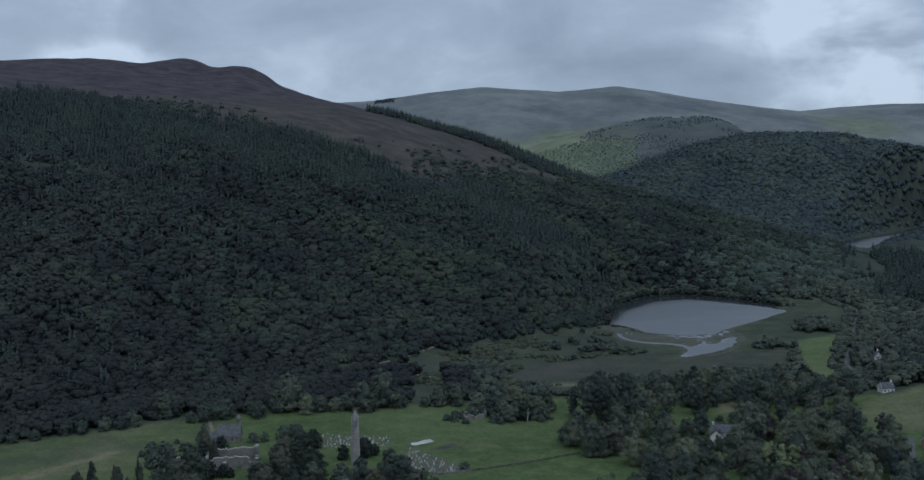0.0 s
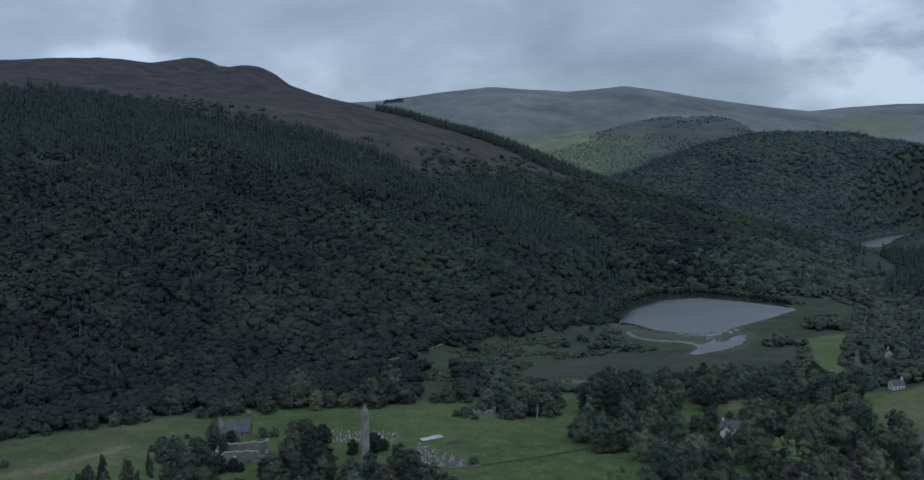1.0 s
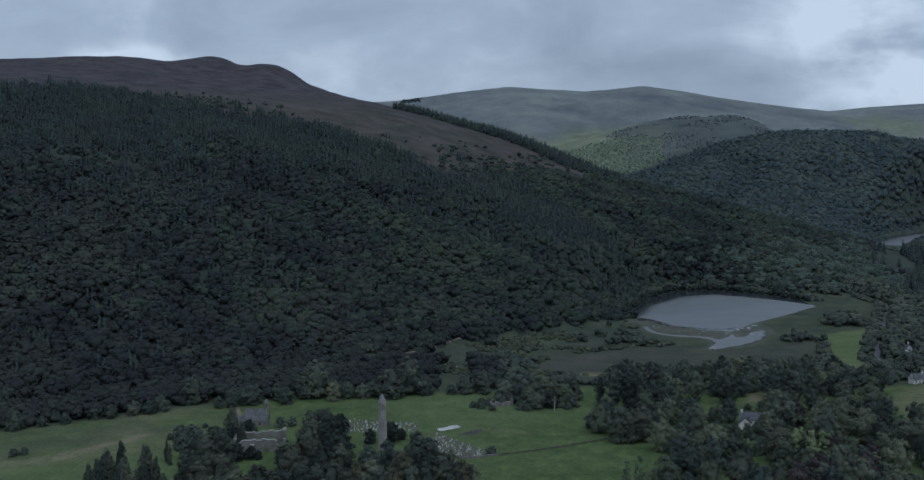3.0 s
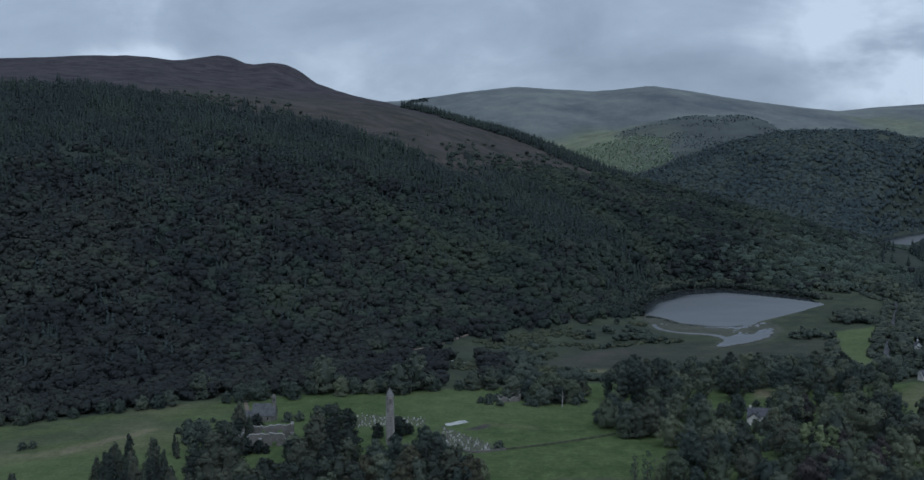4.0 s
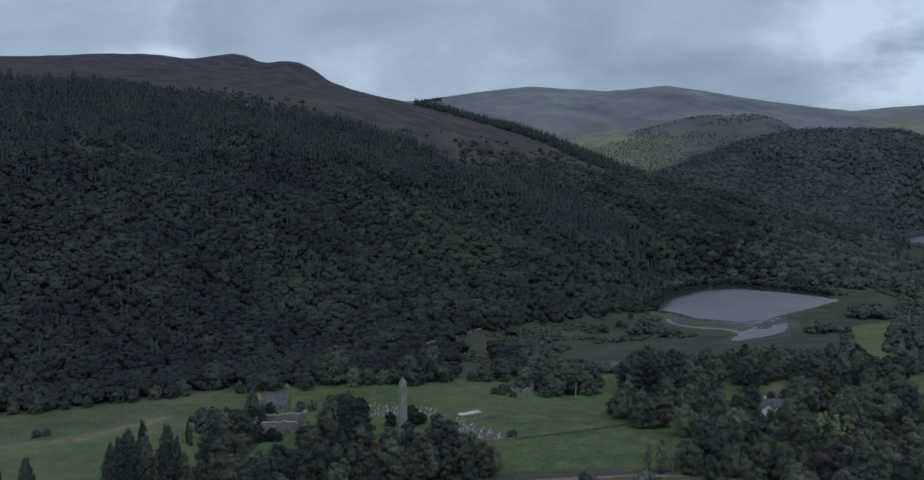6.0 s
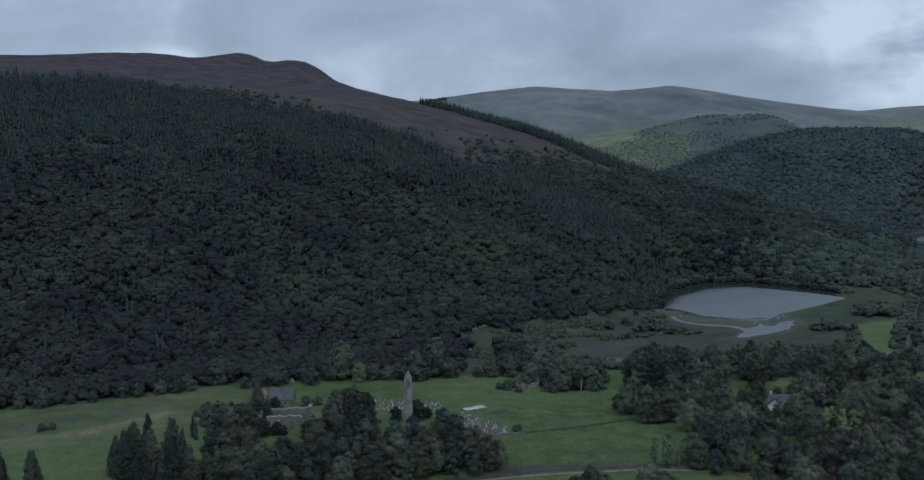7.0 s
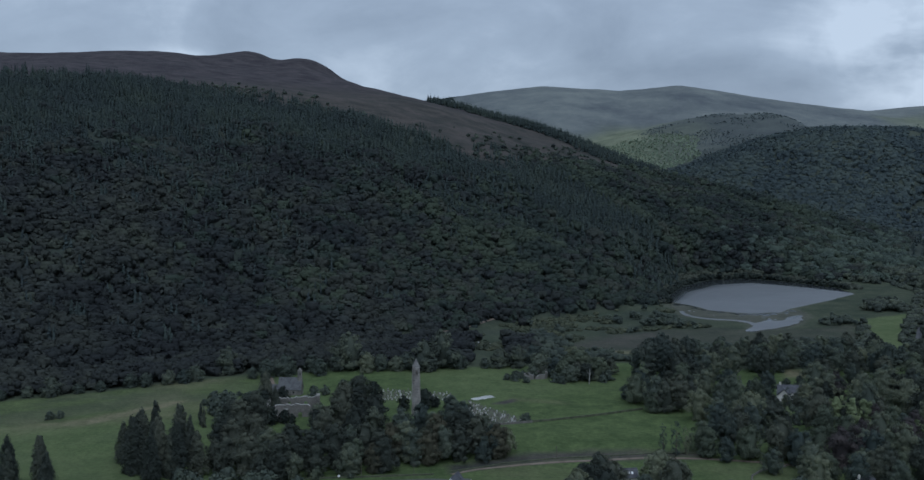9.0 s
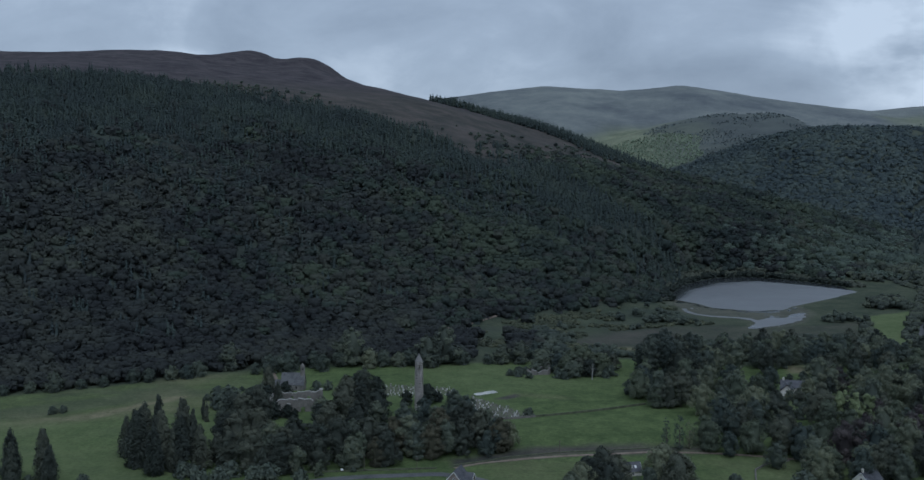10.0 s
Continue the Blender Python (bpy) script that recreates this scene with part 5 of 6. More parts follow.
def round_tower():
    root = thing("round_tower", "tall slender round tower of grey stone with a conical stone cap", "tower", on_ground(-35.3, 564, 0, 0.3))
    r = random.Random(5)
    seg, rows, tall = 40, 66, 26.8
    wide = lambda z: 2.5 - 0.42 * z / tall + (0.12 * max(0, 1 - z / 0.8))
    openings = ((30, 33, 22.8, 24.8), (10, 12, 23.0, 24.8), (20, 22, 23.0, 24.8), (39, 40, 23.0, 24.8), (31, 33, 13.2, 14.9), (26, 28, 18.0, 19.5), (33, 35, 3.4, 5.3))
    b = bmesh.new()
    ring = [[b.verts.new((math.cos(k * math.tau / seg) * (wide(z) + r.uniform(-0.03, 0.03)), math.sin(k * math.tau / seg) * (wide(z) + r.uniform(-0.03, 0.03)), z))
             for k in range(seg)] for z in [tall * i / rows for i in range(rows + 1)]]
    for i in range(rows):
        z = tall * (i + 0.5) / rows
        for k in range(seg):
            if not any(a <= k < c and lo < z < hi for a, c, lo, hi in openings):
                b.faces.new((ring[i][k], ring[i][(k + 1) % seg], ring[i + 1][(k + 1) % seg], ring[i + 1][k]))
    bmesh.ops.solidify(b, geom=b.faces[:], thickness=0.7)
    part("shaft", b, STONE, root)
    b = bmesh.new()
    for i in range(9):
        z, r0, r1 = tall + i * 0.46, 2.16 * (1 - i / 9.4), 2.16 * (1 - (i + 0.86) / 9.4)
        bmesh.ops.create_cone(b, segments=32, radius1=r0, radius2=max(r1, 0.03), depth=0.46, cap_ends=True, matrix=pose(0, 0, z + 0.23))
    part("cap", b, CAPSTONE, root, "conical cap of stepped stone courses")
    for a, c, lo, hi in openings:
        b = bmesh.new()
        mid_z, ang = (lo + hi) / 2, (a + c) / 2 * math.tau / seg
        m = pose(math.cos(ang) * (wide(mid_z) + 0.02), math.sin(ang) * (wide(mid_z) + 0.02), mid_z, 0, 0, math.degrees(ang))
        half = (c - a) * math.pi * wide(mid_z) / seg
        box(b, -0.25, 0.06, -half - 0.22, half + 0.22, (hi - lo) / 2, (hi - lo) / 2 + 0.28, m)
        part("lintel", b, RUIN, root)
        b = bmesh.new()
        box(b, -0.25, 0.05, -half - 0.18, half + 0.18, -(hi - lo) / 2 - 0.2, -(hi - lo) / 2, m)
        part("sill", b, RUIN, root)
    return root


round_tower()


# ---- ruined churches ----
def ruin_wall(b, start, end, top, thick=0.9, gaps=(), seed=1, sink=0.8, coping=False):
    """A ragged masonry wall between two points on the plan; top(u) is its height, gaps are (u0, u1, z0, z1) openings with round heads."""
    r = random.Random(seed)
    p, q = Vector(start), Vector(end)
    length = (q - p).length
    m = Matrix.Translation((*p, 0)) @ Matrix.Rotation(math.atan2(q.y - p.y, q.x - p.x), 4, "Z")
    n = max(2, round(length / 0.45))
    for i in range(n):
        u, a, c = (i + 0.5) / n, length * i / n, length * (i + 1) / n
        h, t = top(u) + 0.4 * math.sin(9 * u + seed) * math.sin(23 * u + 2 * seed) + r.uniform(-0.34, 0.28), thick / 2 + r.uniform(-0.04, 0.04)
        spans = [(-sink, h)]
        for u0, u1, z0, z1 in gaps:
            if u0 < u < u1:
                head = z1 - (z1 - z0) * 0.35 * (1 - math.sqrt(max(0, 1 - ((u - (u0 + u1) / 2) / ((u1 - u0) / 2)) ** 2)))
                spans = [s for lo, hi in spans for s in ((lo, min(hi, z0)), (max(lo, head), hi)) if s[1] - s[0] > 0.05]
        for lo, hi in spans:
            box(b, a, c, -t, t, lo, hi, m)
        if coping:
            built = len(b.faces)
            box(b, a, c, -t - 0.05, t + 0.05, h, h + 0.13, m)
            for f in list(b.faces)[built:]:
                f.material_index = 1


def ruin(name, label, m, walls, group=""):
    root = thing(name, label, "ruin", m, group)
    for k, (part_name, start, end, top, gaps) in enumerate(walls):
        b = bmesh.new()
        ruin_wall(b, start, end, top, 0.95, gaps, 7 * k + 3, 0.8, True)
        part(part_name, b, RUIN, root).data.materials.append(COPING)
    return root


gable = lambda eave, peak: (lambda u: eave + (peak - eave) * (1 - abs(2 * u - 1)))
level = lambda a, c=None: (lambda u: a + ((c if c is not None else a) - a) * u)
ruin("ruined_cathedral", "large roofless stone church ruin among trees", on_ground(-103, 572, 6, 0.1) @ Matrix.Diagonal((1.65, 1.5, 1.18, 1)), [
    ("nave_wall", (-8, -5.5), (8, -5.5), lambda u: 4.6 + 1.3 * math.sin(math.pi * u) - 1.6 * (u > 0.86), ((0.30, 0.40, 1.6, 3.6), (0.62, 0.70, 0.0, 2.4))),
    ("nave_wall", (-8, 5.5), (8, 5.5), level(5.4, 6.4), ((0.35, 0.43, 2.0, 4.2), (0.7, 0.77, 2.0, 4.2))),
    ("gable_wall", (8, -5.0), (8, 5.0), lambda u: 3.6 + 4.2 * (u > 0.55), ((0.2, 0.45, 0.0, 2.6),)),
    ("gable_wall", (-8, -5.0), (-8, 5.0), gable(4.8, 6.6), ((0.3, 0.7, 0.0, 4.6),)),
    ("chancel_wall", (-17.5, -3.6), (-8.6, -3.6), level(2.6, 4.4), ((0.3, 0.42, 1.3, 3.0),)),
    ("chancel_wall", (-17.5, 3.6), (-8.6, 3.6), level(3.4, 5.2), ((0.5, 0.6, 1.3, 3.2),)),
    ("transept_wall", (-2, -12.5), (-2, -6.2), level(2.2, 4.4), ()),
    ("transept_wall", (-12, -10.5), (-2.6, -12.5), lambda u: 2.4 + 1.6 * math.sin(math.pi * u), ((0.55, 0.68, 0.0, 2.2),)),
    ("east_wall", (-17.5, -3.1), (-17.5, 3.1), gable(3.0, 4.4), ((0.35, 0.65, 1.2, 3.2),)),
])
ruin("field_church_ruin", "low broken stone walls of a small church overgrown with ivy", on_ground(34, 670, 14, 0.1), [
    ("side_wall", (-7, -3.6), (6, -3.6), lambda u: 1.5 + 1.6 * abs(math.sin(5 * u + 0.4)), ((0.4, 0.5, 0.4, 2.0),)),
    ("side_wall", (-7, 3.6), (7, 3.6), lambda u: 2.6 + 1.4 * u, ((0.3, 0.38, 1.0, 2.6),)),
    ("gable_wall", (-7, -3.1), (-7, 3.1), gable(2.6, 3.8), ((0.4, 0.6, 0.0, 2.2),)),
    ("gable_wall", (7, -3.1), (7, 3.1), gable(3.6, 6.0), ((0.4, 0.6, 1.4, 3.4),)),
])


def pitched_roof(b, length, width, eave, rise, over=0.35, thick=0.2):
    """Two roof slopes that meet in a ridge along x."""
    slope = rise / (width / 2)
    for side in (-1, 1):
        y, z = side * (width / 2 + over), eave - slope * over
        lo, hi = [(-length / 2 - over, y, z), (length / 2 + over, y, z)], [(length / 2 + over, 0, eave + rise), (-length / 2 - over, 0, eave + rise)]
        bottom = [b.verts.new(p) for p in lo + hi]
        upper = [b.verts.new((p[0], p[1], p[2] + thick)) for p in lo + hi]
        b.faces.new(upper)
        b.faces.new(bottom)
        for i in range(4):
            b.faces.new((bottom[i], bottom[(i + 1) % 4], upper[(i + 1) % 4], upper[i]))
    bmesh.ops.recalc_face_normals(b, faces=b.faces[:])


def gabled_shell(b, length, width, eave, rise, sink=1.0):
    """Closed walls with gable ends."""
    ring = [(-width / 2, -sink), (width / 2, -sink), (width / 2, eave), (0, eave + rise), (-width / 2, eave)]
    a = [b.verts.new((-length / 2, y, z)) for y, z in ring]
    c = [b.verts.new((length / 2, y, z)) for y, z in ring]
    b.faces.new(a)
    b.faces.new(list(reversed(c)))
    for i in range(5):
        b.faces.new((a[i], c[i], c[(i + 1) % 5], a[(i + 1) % 5]))
    bmesh.ops.recalc_face_normals(b, faces=b.faces[:])


def stone_church():
    root = thing("stone_roofed_church", "small stone church with a steep stone roof and round belfry", "church", on_ground(-115, 630, -4, 0.1) @ Matrix.Diagonal((1.42, 1.15, 1.02, 1)))
    b = bmesh.new()
    gabled_shell(b, 9.6, 6.4, 4.0, 6.4)
    part("nave_wall", b, RUIN, root)
    b = bmesh.new()
    pitched_roof(b, 9.6, 6.4, 4.0, 6.4, 0.2, 0.25)
    part("nave_roof", b, STONE_SLAB, root, "steep dark stone-slab roof")
    b = bmesh.new()
    bmesh.ops.create_cone(b, segments=20, radius1=1.1, radius2=0.95, depth=8.0, cap_ends=True, matrix=pose(4.0, 0, 10.6))
    bmesh.ops.create_cone(b, segments=20, radius1=1.1, radius2=0.05, depth=1.9, cap_ends=True, matrix=pose(4.0, 0, 15.5))
    belfry = part("belfry", b, RUIN, root, "round stone belfry with a conical cap")
    for k in range(4):
        b = bmesh.new()
        a = k * math.pi / 2 + 0.3
        box(b, 0.86, 1.02, -0.22, 0.22, 12.2, 13.4, pose(4.0, 0, 0, 0, 0, math.degrees(a)))
        part("belfry_window", b, PAINTED_VOID, belfry, "narrow belfry opening with its shade painted dark")
    b = bmesh.new()
    m = pose(-6.6, -0.6, 0)
    gabled_shell(b, 3.8, 4.4, 2.6, 3.6)
    bmesh.ops.transform(b, matrix=m, verts=b.verts[:])
    part("chancel_wall", b, RUIN, root)
    b = bmesh.new()
    pitched_roof(b, 3.6, 4.4, 2.6, 3.6, 0.15, 0.22)
    bmesh.ops.transform(b, matrix=m, verts=b.verts[:])
    part("chancel_roof", b, STONE_SLAB, root)
    # uncut windows: dark blocks on the wall carry the inner shade
    for x, y in ((-2.0, -3.22), (1.8, -3.22)):
        b = bmesh.new()
        box(b, x - 0.3, x + 0.3, y - 0.04, y + 0.2, 1.6, 2.9)
        part("window", b, PAINTED_VOID, root, "small window opening with its shade painted dark")
    return root


stone_church()


# ---- graveyard ----
def headstone(kind, mat, tint):
    """Slab with a shouldered head, tall cross, or a low kerbed tomb."""
    b = bmesh.new()
    if kind == "slab":
        for z0, z1, w in ((-0.3, 0.75, 0.42), (0.75, 1.0, 0.36), (1.0, 1.15, 0.22)):
            box(b, -w, w, -0.09, 0.09, z0, z1)
        box(b, -0.5, 0.5, -0.2, 0.2, -0.3, 0.12)
    elif kind == "cross":
        box(b, -0.12, 0.12, -0.09, 0.09, 0.35, 2.0)
        box(b, -0.45, 0.45, -0.085, 0.085, 1.35, 1.6)
        box(b, -0.4, 0.4, -0.3, 0.3, -0.3, 0.35)
    else:
        box(b, -0.55, 0.55, -1.0, 1.0, -0.3, 0.45)
        box(b, -0.6, 0.6, -1.06, 1.06, 0.45, 0.58)
    root = part(kind, b, mat)
    names = {"slab": ("headstone", tint + " granite headstone with a shouldered top"), "cross": ("stone_cross", tint + " stone cross on a low plinth"),
             "tomb": ("table_tomb", "low " + tint + " stone table tomb in the grass")}
    root.name = names[kind][0]
    return tagged(root, names[kind][1], "gravestone", "gravestones round the tower")


stones = [headstone(*k) for k in (("slab", GRAVE, "pale"), ("cross", GRAVE, "pale"), ("slab", RUIN, "dark lichened"), ("tomb", GRAVE, "pale"), ("cross", RUIN, "dark lichened"))]
r = random.Random(8)
spots = []
while len(spots) < 150:
    x, y = r.uniform(-9, 27), r.uniform(548, 607)
    if inside(x, y, GRAVES) < -0.5 and all(math.hypot(x - a, y - c) > 1.5 for a, c in spots):
        spots.append((x, y))
while len(spots) < 300:
    x, y = r.uniform(-66, -16), r.uniform(600, 634)
    if inside(x, y, OLD_GRAVES) < -0.5 and all(math.hypot(x - a, y - c) > 1.8 for a, c in spots):
        spots.append((x, y))
for i, (x, y) in enumerate(spots):
    m = pose(x, y, float(ground_height(x, y)), r.uniform(-4, 4), r.uniform(-4, 4), r.uniform(-14, 14)) @ Matrix.Scale(r.uniform(0.6, 1.1), 4)
    if i < len(stones):
        stones[i].matrix_basis = m
    else:
        copy_thing(stones[r.choice((0, 2, 2, 1, 0, 2, 3, 4))], m)


def ground_patch(name, outline, mat, label, category, lift=0.1):
    """A thin sheet of laid material that follows the ground."""
    xs, ys = [p[0] for p in outline], [p[1] for p in outline]
    b = bmesh.new()
    step_m, rows = 1.0, {}
    for i in range(int(min(xs)), int(max(xs)) + 2):
        for j in range(int(min(ys)), int(max(ys)) + 2):
            if inside(i, j, outline) < 0.5:
                rows[i, j] = b.verts.new((i, j, float(ground_height(i, j)) + lift + 0.05 * math.sin(i * 1.7 + j)))
    for (i, j), v in rows.items():
        corner = [rows.get(k) for k in ((i, j), (i + 1, j), (i + 1, j + 1), (i, j + 1))]
        if all(corner):
            b.faces.new(corner)
    lower = bmesh.ops.extrude_face_region(b, geom=b.faces[:])
    bmesh.ops.translate(b, vec=(0, 0, -0.25), verts=[e for e in lower["geom"] if isinstance(e, bmesh.types.BMVert)])
    bmesh.ops.recalc_face_normals(b, faces=b.faces[:])
    return tagged(part(name, b, mat), label, category, kind="structure")


ground_patch("pavement_new_graves", [(-7, 611), (5, 621), (8, 615), (-4, 606)], PALE, "pale chippings over the newest graves", "gravel patch")


# ---- houses ----
def window(root, x, y, z, w, h, turn, frame_mat=None):
    """A framed window set in a wall; turn points its face outwards."""
    m = pose(x, y, z, 0, 0, turn)
    b = bmesh.new()
    for x0, x1, z0, z1 in ((-w / 2 - 0.08, -w / 2 + 0.06, -h / 2, h / 2), (w / 2 - 0.06, w / 2 + 0.08, -h / 2, h / 2), (-w / 2 - 0.08, w / 2 + 0.08, h / 2, h / 2 + 0.1),
                           (-w / 2 - 0.14, w / 2 + 0.14, -h / 2 - 0.12, -h / 2), (-0.035, 0.035, -h / 2, h / 2)):
        box(b, x0, x1, -0.1, 0.05, z0, z1, m)
    frame_ob = part("window", b, frame_mat or WHITE, root)
    b = bmesh.new()
    box(b, -w / 2 + 0.06, w / 2 - 0.06, -0.03, 0.0, -h / 2, h / 2, m)
    part("pane", b, GLASS, frame_ob, "dark window glass")


def house(label, x, y, rz, length, width, eave, rise, wall_mat=None, chimneys=(-0.35,), front=(), ends=(), gable_trim=None, sink=0.3, skylights=0, wing=None):
    """A gabled house, its ridge along local x. front: windows (u, z, w, h) on the near side; ends: the same on both gables."""
    root = thing("house", label, "house", on_ground(x, y, rz, sink))
    b = bmesh.new()
    gabled_shell(b, length, width, eave, rise)
    wall_mat = wall_mat or RENDER
    part("wall", b, wall_mat, root)
    b = bmesh.new()
    pitched_roof(b, length, width, eave, rise)
    roof = part("roof", b, SLATE, root, "grey slate roof")
    b = bmesh.new()
    box(b, -length / 2 - 0.4, length / 2 + 0.4, -0.14, 0.14, eave + rise + 0.1, eave + rise + 0.32)
    part("ridge", b, SLATE, roof)
    for u in chimneys:
        b = bmesh.new()
        box(b, u * length - 0.55, u * length + 0.55, -0.38, 0.38, eave + rise * 0.55, eave + rise + 1.2)
        box(b, u * length - 0.62, u * length + 0.62, -0.45, 0.45, eave + rise + 1.2, eave + rise + 1.36)
        for px in (-0.28, 0.28):
            bmesh.ops.create_cone(b, segments=10, radius1=0.13, radius2=0.1, depth=0.5, cap_ends=True, matrix=pose(u * length + px, 0, eave + rise + 1.6))
        part("chimney", b, wall_mat, roof)
    for u, z, w, h in front:
        window(root, u * length, -width / 2 - 0.02, z, w, h, 180)
    for v, z, w, h in ends:
        window(root, length / 2 + 0.02, v * width, z, w, h, -90)
        window(root, -length / 2 - 0.02, v * width, z, w, h, 90)
    if gable_trim:
        for sx in (-1, 1):
            b = bmesh.new()
            for sy in (-1, 1):
                slope = math.atan2(rise, width / 2)
                run = math.hypot(rise, width / 2) + 0.45
                m = pose(sx * (length / 2 + 0.37), 0, eave + rise, 0, 0, 0) @ Matrix.Rotation(-sy * slope, 4, "X")
                box(b, -0.05, 0.05, 0 if sy > 0 else -run, run if sy > 0 else 0, -0.2, 0.06, m)
            part("barge_board", b, gable_trim, roof, "painted gable boards")
    for k in range(skylights):
        b = bmesh.new()
        slope = math.degrees(math.atan2(rise, width / 2))
        box(b, -0.45, 0.45, -0.7, 0.7, 0.0, 0.1, pose(length * (-0.2 + 0.2 * k), -width * 0.27, eave + rise * 0.46 + 0.2, slope))
        part("skylight", b, WHITE, roof, "pale skylight glass")
    if wing:
        wx, wy, wl, ww, we, wr, wt = wing
        m = pose(wx, wy, 0, 0, 0, wt)
        b = bmesh.new()
        gabled_shell(b, wl, ww, we, wr)
        bmesh.ops.transform(b, matrix=m, verts=b.verts[:])
        part("wing_wall", b, wall_mat, root)
        b = bmesh.new()
        pitched_roof(b, wl, ww, we, wr, 0.3, 0.18)
        bmesh.ops.transform(b, matrix=m, verts=b.verts[:])
        part("wing_roof", b, SLATE, root)
        end = m @ Vector((-wl / 2 - 0.02, 0, 0))
        for z in (1.4, 4.0):
            if z < we + wr * 0.5:
                window(root, end.x, end.y, z, 1.5, 1.2, wt + 90)
        b = bmesh.new()
        for sy in (-1, 1):
            slope = math.atan2(wr, ww / 2)
            run = math.hypot(wr, ww / 2) + 0.4
            box(b, -0.05, 0.05, 0 if sy > 0 else -run, run if sy > 0 else 0, -0.2, 0.06, m @ pose(-wl / 2 - 0.34, 0, we + wr) @ Matrix.Rotation(-sy * slope, 4, "X"))
        part("barge_board", b, gable_trim or TIMBER, root)
    return root


house("cream two-storey house with slate roof among the trees", 180, 613, -12, 15, 8.5, 5.2, 3.4, RENDER, (-0.4,), ((-0.1, 1.5, 1.2, 1.3), (0.25, 1.5, 1.2, 1.3), (0.25, 4.0, 1.2, 1.2)),
      ((0.0, 4.2, 1.0, 1.2),), TIMBER, wing=(-4.5, -6.0, 7, 7.0, 4.6, 3.2, 90))
house("small cream outbuilding with a pale gable in the trees", 189, 607, 70, 7, 5, 3.2, 2.4, RENDER, (), ((0.0, 1.5, 1.0, 1.0),))
house("white gabled cottage with small dark windows on the slope", 373, 842, 75, 9, 7, 3.8, 4.2, WHITE, (0.3,), ((-0.2, 1.6, 1.0, 1.1), (0.2, 1.6, 1.0, 1.1)),
      ((-0.2, 1.6, 0.9, 1.2), (0.2, 1.6, 0.9, 1.2), (0.0, 4.3, 0.9, 1.2)), WHITE)
house("pale grey house with a broad slate roof beside the road", 323, 714, 8, 9, 6.8, 3.4, 3.4, RENDER, (0.4,), ((-0.3, 1.5, 1.4, 1.4), (0.0, 1.5, 1.2, 1.4), (0.3, 1.5, 1.4, 1.4)),
      ((0.0, 3.6, 1.2, 1.2),), WHITE)
house("brick house with white trim beside the drive", 290, 578, 30, 11, 7.5, 4.8, 3.2, BRICK, (0.35,), ((-0.3, 1.5, 1.3, 1.3), (0.05, 1.5, 1.3, 1.3), (0.3, 3.9, 1.2, 1.0)),
      ((0.0, 3.9, 1.2, 1.2),), WHITE)
house("grey-roofed cottage with white gable boards beside the road", -12, 458, 72, 10, 7.2, 2.9, 4.2, PINK_STONE, (), ((0.2, 1.4, 1.1, 1.1),), ((0.0, 3.6, 1.0, 1.2), (-0.25, 1.4, 1.0, 1.1)), WHITE,
      wing=(2.0, -4.2, 5, 4.2, 2.6, 2.6, 90))
house("dark-roofed house with three skylights behind trees", 66, 474, 12, 8.5, 7.0, 2.6, 3.0, RENDER, (), ((0.0, 1.4, 1.1, 1.1),), (), WHITE, skylights=3)
house("slate-roofed house with a tall chimney below the trees", 166, 455, 40, 11, 7.5, 3.0, 3.8, RENDER, (-0.4,), ((0.2, 1.4, 1.1, 1.1),), ((0.0, 3.8, 1.0, 1.1),), WHITE)


# ---- roads, walls, fences ----
def ribbon(name, line, width, mat, label, category, lift=0.12):
    """A road or path of constant width that follows the ground along the line."""
    pts = []
    for (x0, y0), (x1, y1) in zip(line, line[1:]):
        n = max(1, int(math.hypot(x1 - x0, y1 - y0) / 2))
        pts += [(x0 + (x1 - x0) * k / n, y0 + (y1 - y0) * k / n) for k in range(n)]
    pts.append(line[-1])
    for _ in range(6):
        pts = [pts[0]] + [((a[0] + 2 * p[0] + c[0]) / 4, (a[1] + 2 * p[1] + c[1]) / 4) for a, p, c in zip(pts, pts[1:], pts[2:])] + [pts[-1]]
    b = bmesh.new()
    rings = []
    for i, (x, y) in enumerate(pts):
        a, c = pts[max(0, i - 1)], pts[min(len(pts) - 1, i + 1)]
        t = Vector((c[0] - a[0], c[1] - a[1])).normalized()
        ring = []
        for off, drop in ((-0.5, -0.35), (-0.5, 0), (-0.25, 0.04), (0.25, 0.04), (0.5, 0), (0.5, -0.35)):
            px, py = x - t.y * off * width, y + t.x * off * width
            ring.append(b.verts.new((px, py, float(ground_height(px, py)) + lift + drop)))
        rings.append(ring)
    for p, q in zip(rings, rings[1:]):
        for k in range(5):
            b.faces.new((p[k], p[k + 1], q[k + 1], q[k]))
    bmesh.ops.recalc_face_normals(b, faces=b.faces[:])
    return tagged(part(name, b, mat), label, category, kind="structure")


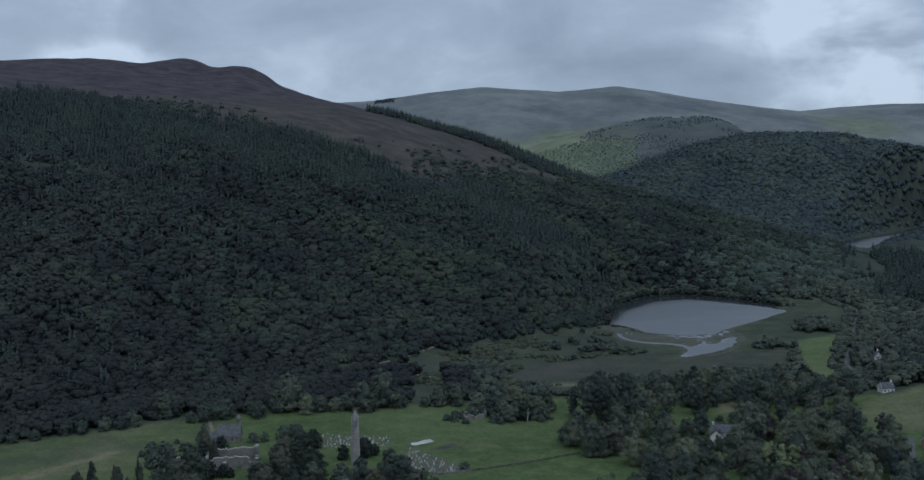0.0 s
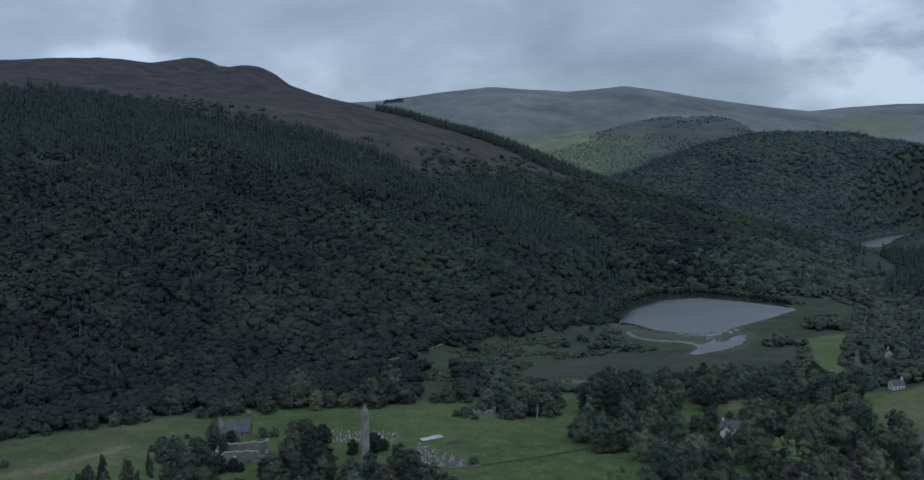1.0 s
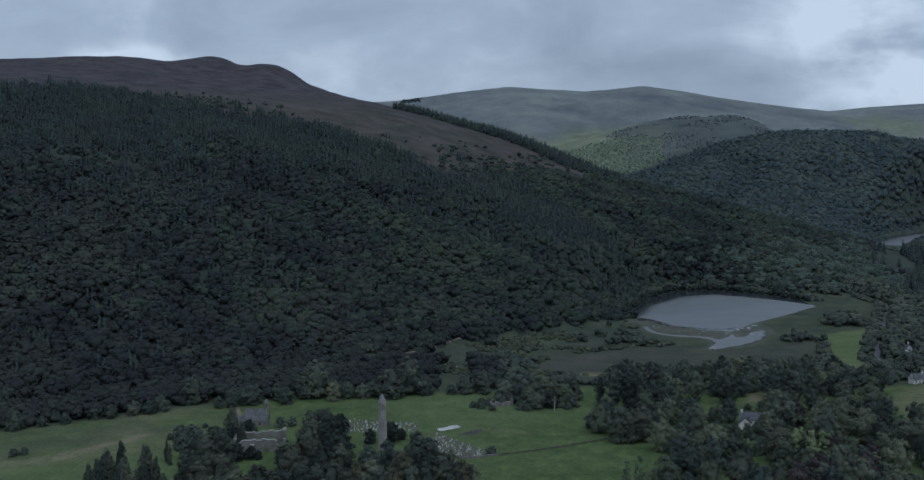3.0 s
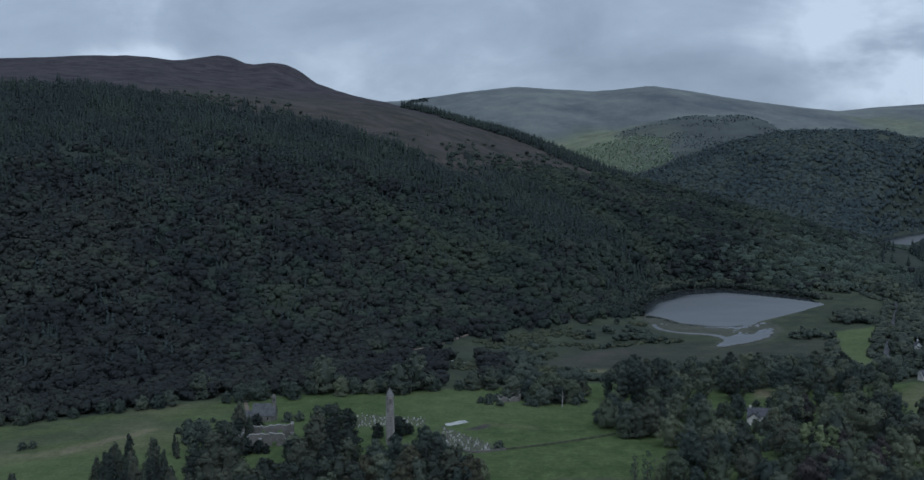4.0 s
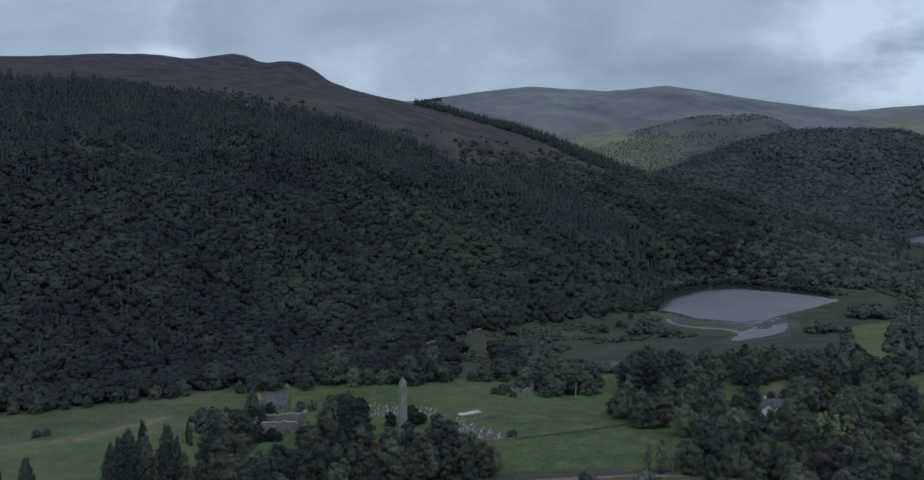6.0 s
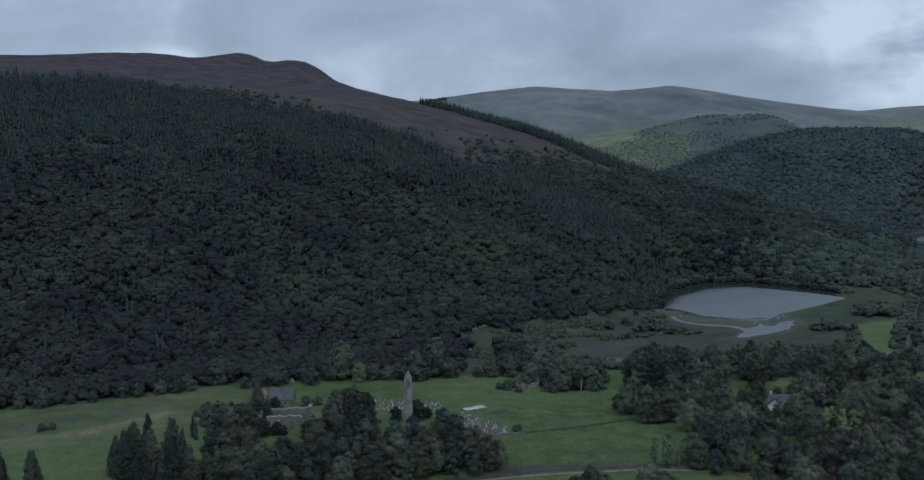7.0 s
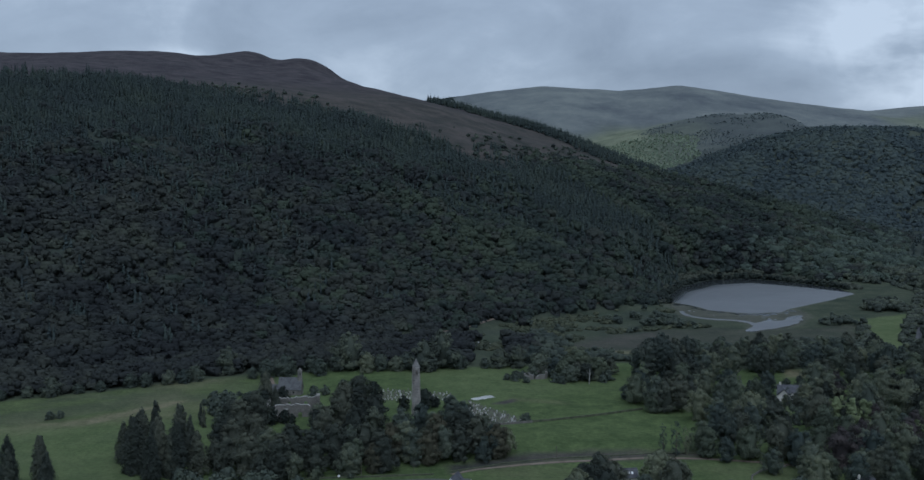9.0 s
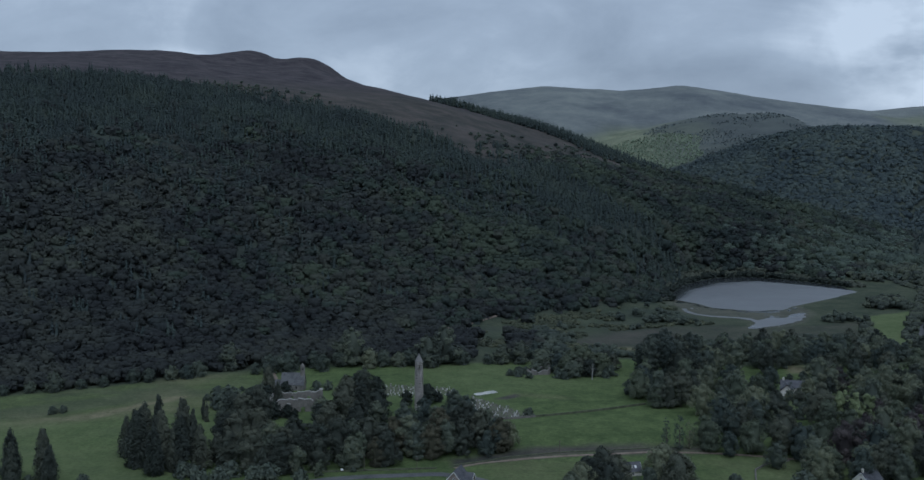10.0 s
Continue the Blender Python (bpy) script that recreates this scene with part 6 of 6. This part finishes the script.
ribbon("road_valley", [(-110, 440), (-90, 452), (-70, 463), (-54, 467), (-33, 470), (-20, 472), (-5, 466), (14, 448), (30, 425)], 5.5, TARMAC, "worn grey tarmac road", "road")
ribbon("road_hillside", [(334, 790), (343, 832), (378, 912), (426, 1016), (459, 1088), (475, 1135)], 4.2, TARMAC, "narrow grey hillside road", "road")
ribbon("road_drive", [(264, 545), (276, 575), (288, 600)], 3.6, TARMAC, "short tarmac drive beside the brick house", "road")
ribbon("path_track", [(-14, 481), (-1, 490), (16, 495), (36, 499), (53, 501), (79, 504), (107, 502), (130, 497), (150, 490)], 1.9, GRAVEL, "pale gravel track beside a grassy bank", "path")
ribbon("path_wood_edge", [(-40, 858), (-17, 880), (18, 926), (46, 951), (81, 986), (130, 1021), (172, 1075)], 2.2, GRAVEL, "pale path along the foot of the wood", "path", 0.5)
ribbon("path_boardwalk", [(-2, 818), (6, 806), (15, 794)], 3.0, PALE, "pale footbridge deck over the river", "footbridge", 0.7)
ribbon("path_churchyard", [(-142, 690), (-136, 676), (-131, 660), (-128, 645)], 2.4, GRAVEL, "pale path down to the small church", "path", 0.2)


def field_wall(name, line, label, tall=1.0, seed=3, mat=None, category="wall"):
    """Dry-stone wall: three uneven courses of stones along the line."""
    r = random.Random(seed)
    b = bmesh.new()
    for (x0, y0), (x1, y1) in zip(line, line[1:]):
        length, turn = math.hypot(x1 - x0, y1 - y0), math.degrees(math.atan2(y1 - y0, x1 - x0))
        for course in range(3):
            at = r.uniform(0, 0.4)
            while at < length:
                w = r.uniform(0.5, 1.1)
                x, y = x0 + (x1 - x0) * at / length, y0 + (y1 - y0) * at / length
                z = float(ground_height(x, y)) + tall * course / 3 - (0.3 if course == 0 else 0.0)
                t = 0.34 - 0.05 * course + r.uniform(-0.05, 0.05)
                box(b, -w / 2, w / 2, -t, t, 0, tall / 3 + (0.3 if course == 0 else 0.0) + r.uniform(-0.04, 0.08), pose(x, y, z, r.uniform(-3, 3), r.uniform(-3, 3), turn + r.uniform(-5, 5)))
                at += w * 0.98
    return tagged(part(name, b, mat or RUIN), label, category)


field_wall("stone_wall", [(27, 556), (50, 566), (70, 575), (90, 586)], "low dark dry-stone wall across the meadow", 1.1, 3, MOSSY)
field_wall("stone_wall", [(27, 556), (10, 549), (-6, 556)], "low grey churchyard wall", 1.0, 4)
field_wall("stone_wall", [(-14, 486), (10, 497), (36, 503), (60, 506), (84, 509), (110, 508)], "low mossy bank wall above the track", 0.4, 5, MOSSY)
field_wall("stone_wall", [(120, 463), (124, 480), (131, 487), (142, 490)], "low grey wall round the paddock", 0.7, 7)
field_wall("stone_wall", [(-82, 472), (-60, 475), (-36, 478), (-22, 480)], "low mossy roadside wall below the grove", 0.8, 8, MOSSY)


def pole(x, y, tall, label):
    root = thing("utility_pole", label, "pole", on_ground(x, y, 20, 0.0), "poles along the lane")
    b = bmesh.new()
    limb(b, [(0, 0, -0.8), (0, 0, tall * 0.5), (0, 0, tall)], [0.16, 0.14, 0.11], 8)
    part("post", b, BARK, root)
    b = bmesh.new()
    box(b, -0.8, 0.8, -0.06, 0.06, tall - 0.6, tall - 0.45)
    part("crossarm", b, BARK, root)
    return root


for x, y, h in ((36, 502, 6.5), (-31, 476, 6.5), (-55, 475, 7.5)):
    pole(x, y, h, "grey wooden utility pole beside the lane")
root = thing("road_sign", "plain pale rectangular sign on a post", "sign", on_ground(-65, 473, 5))
b = bmesh.new()
limb(b, [(0, 0, -0.5), (0, 0, 2.0)], [0.05, 0.05], 8)
part("post", b, SLATE, root)
b = bmesh.new()
box(b, -0.55, 0.55, -0.09, -0.06, 1.0, 2.0)
part("panel", b, WHITE, root)
root = thing("field_shelter", "low dark timber shelter with a mossy roof", "shed", on_ground(-176, 508, 15, 0.1))
b = bmesh.new()
gabled_shell(b, 6.0, 3.4, 1.6, 0.7)
part("wall", b, TIMBER, root)
b = bmesh.new()
pitched_roof(b, 6.0, 3.4, 1.6, 0.7, 0.25, 0.12)
part("roof", b, TIMBER, root)
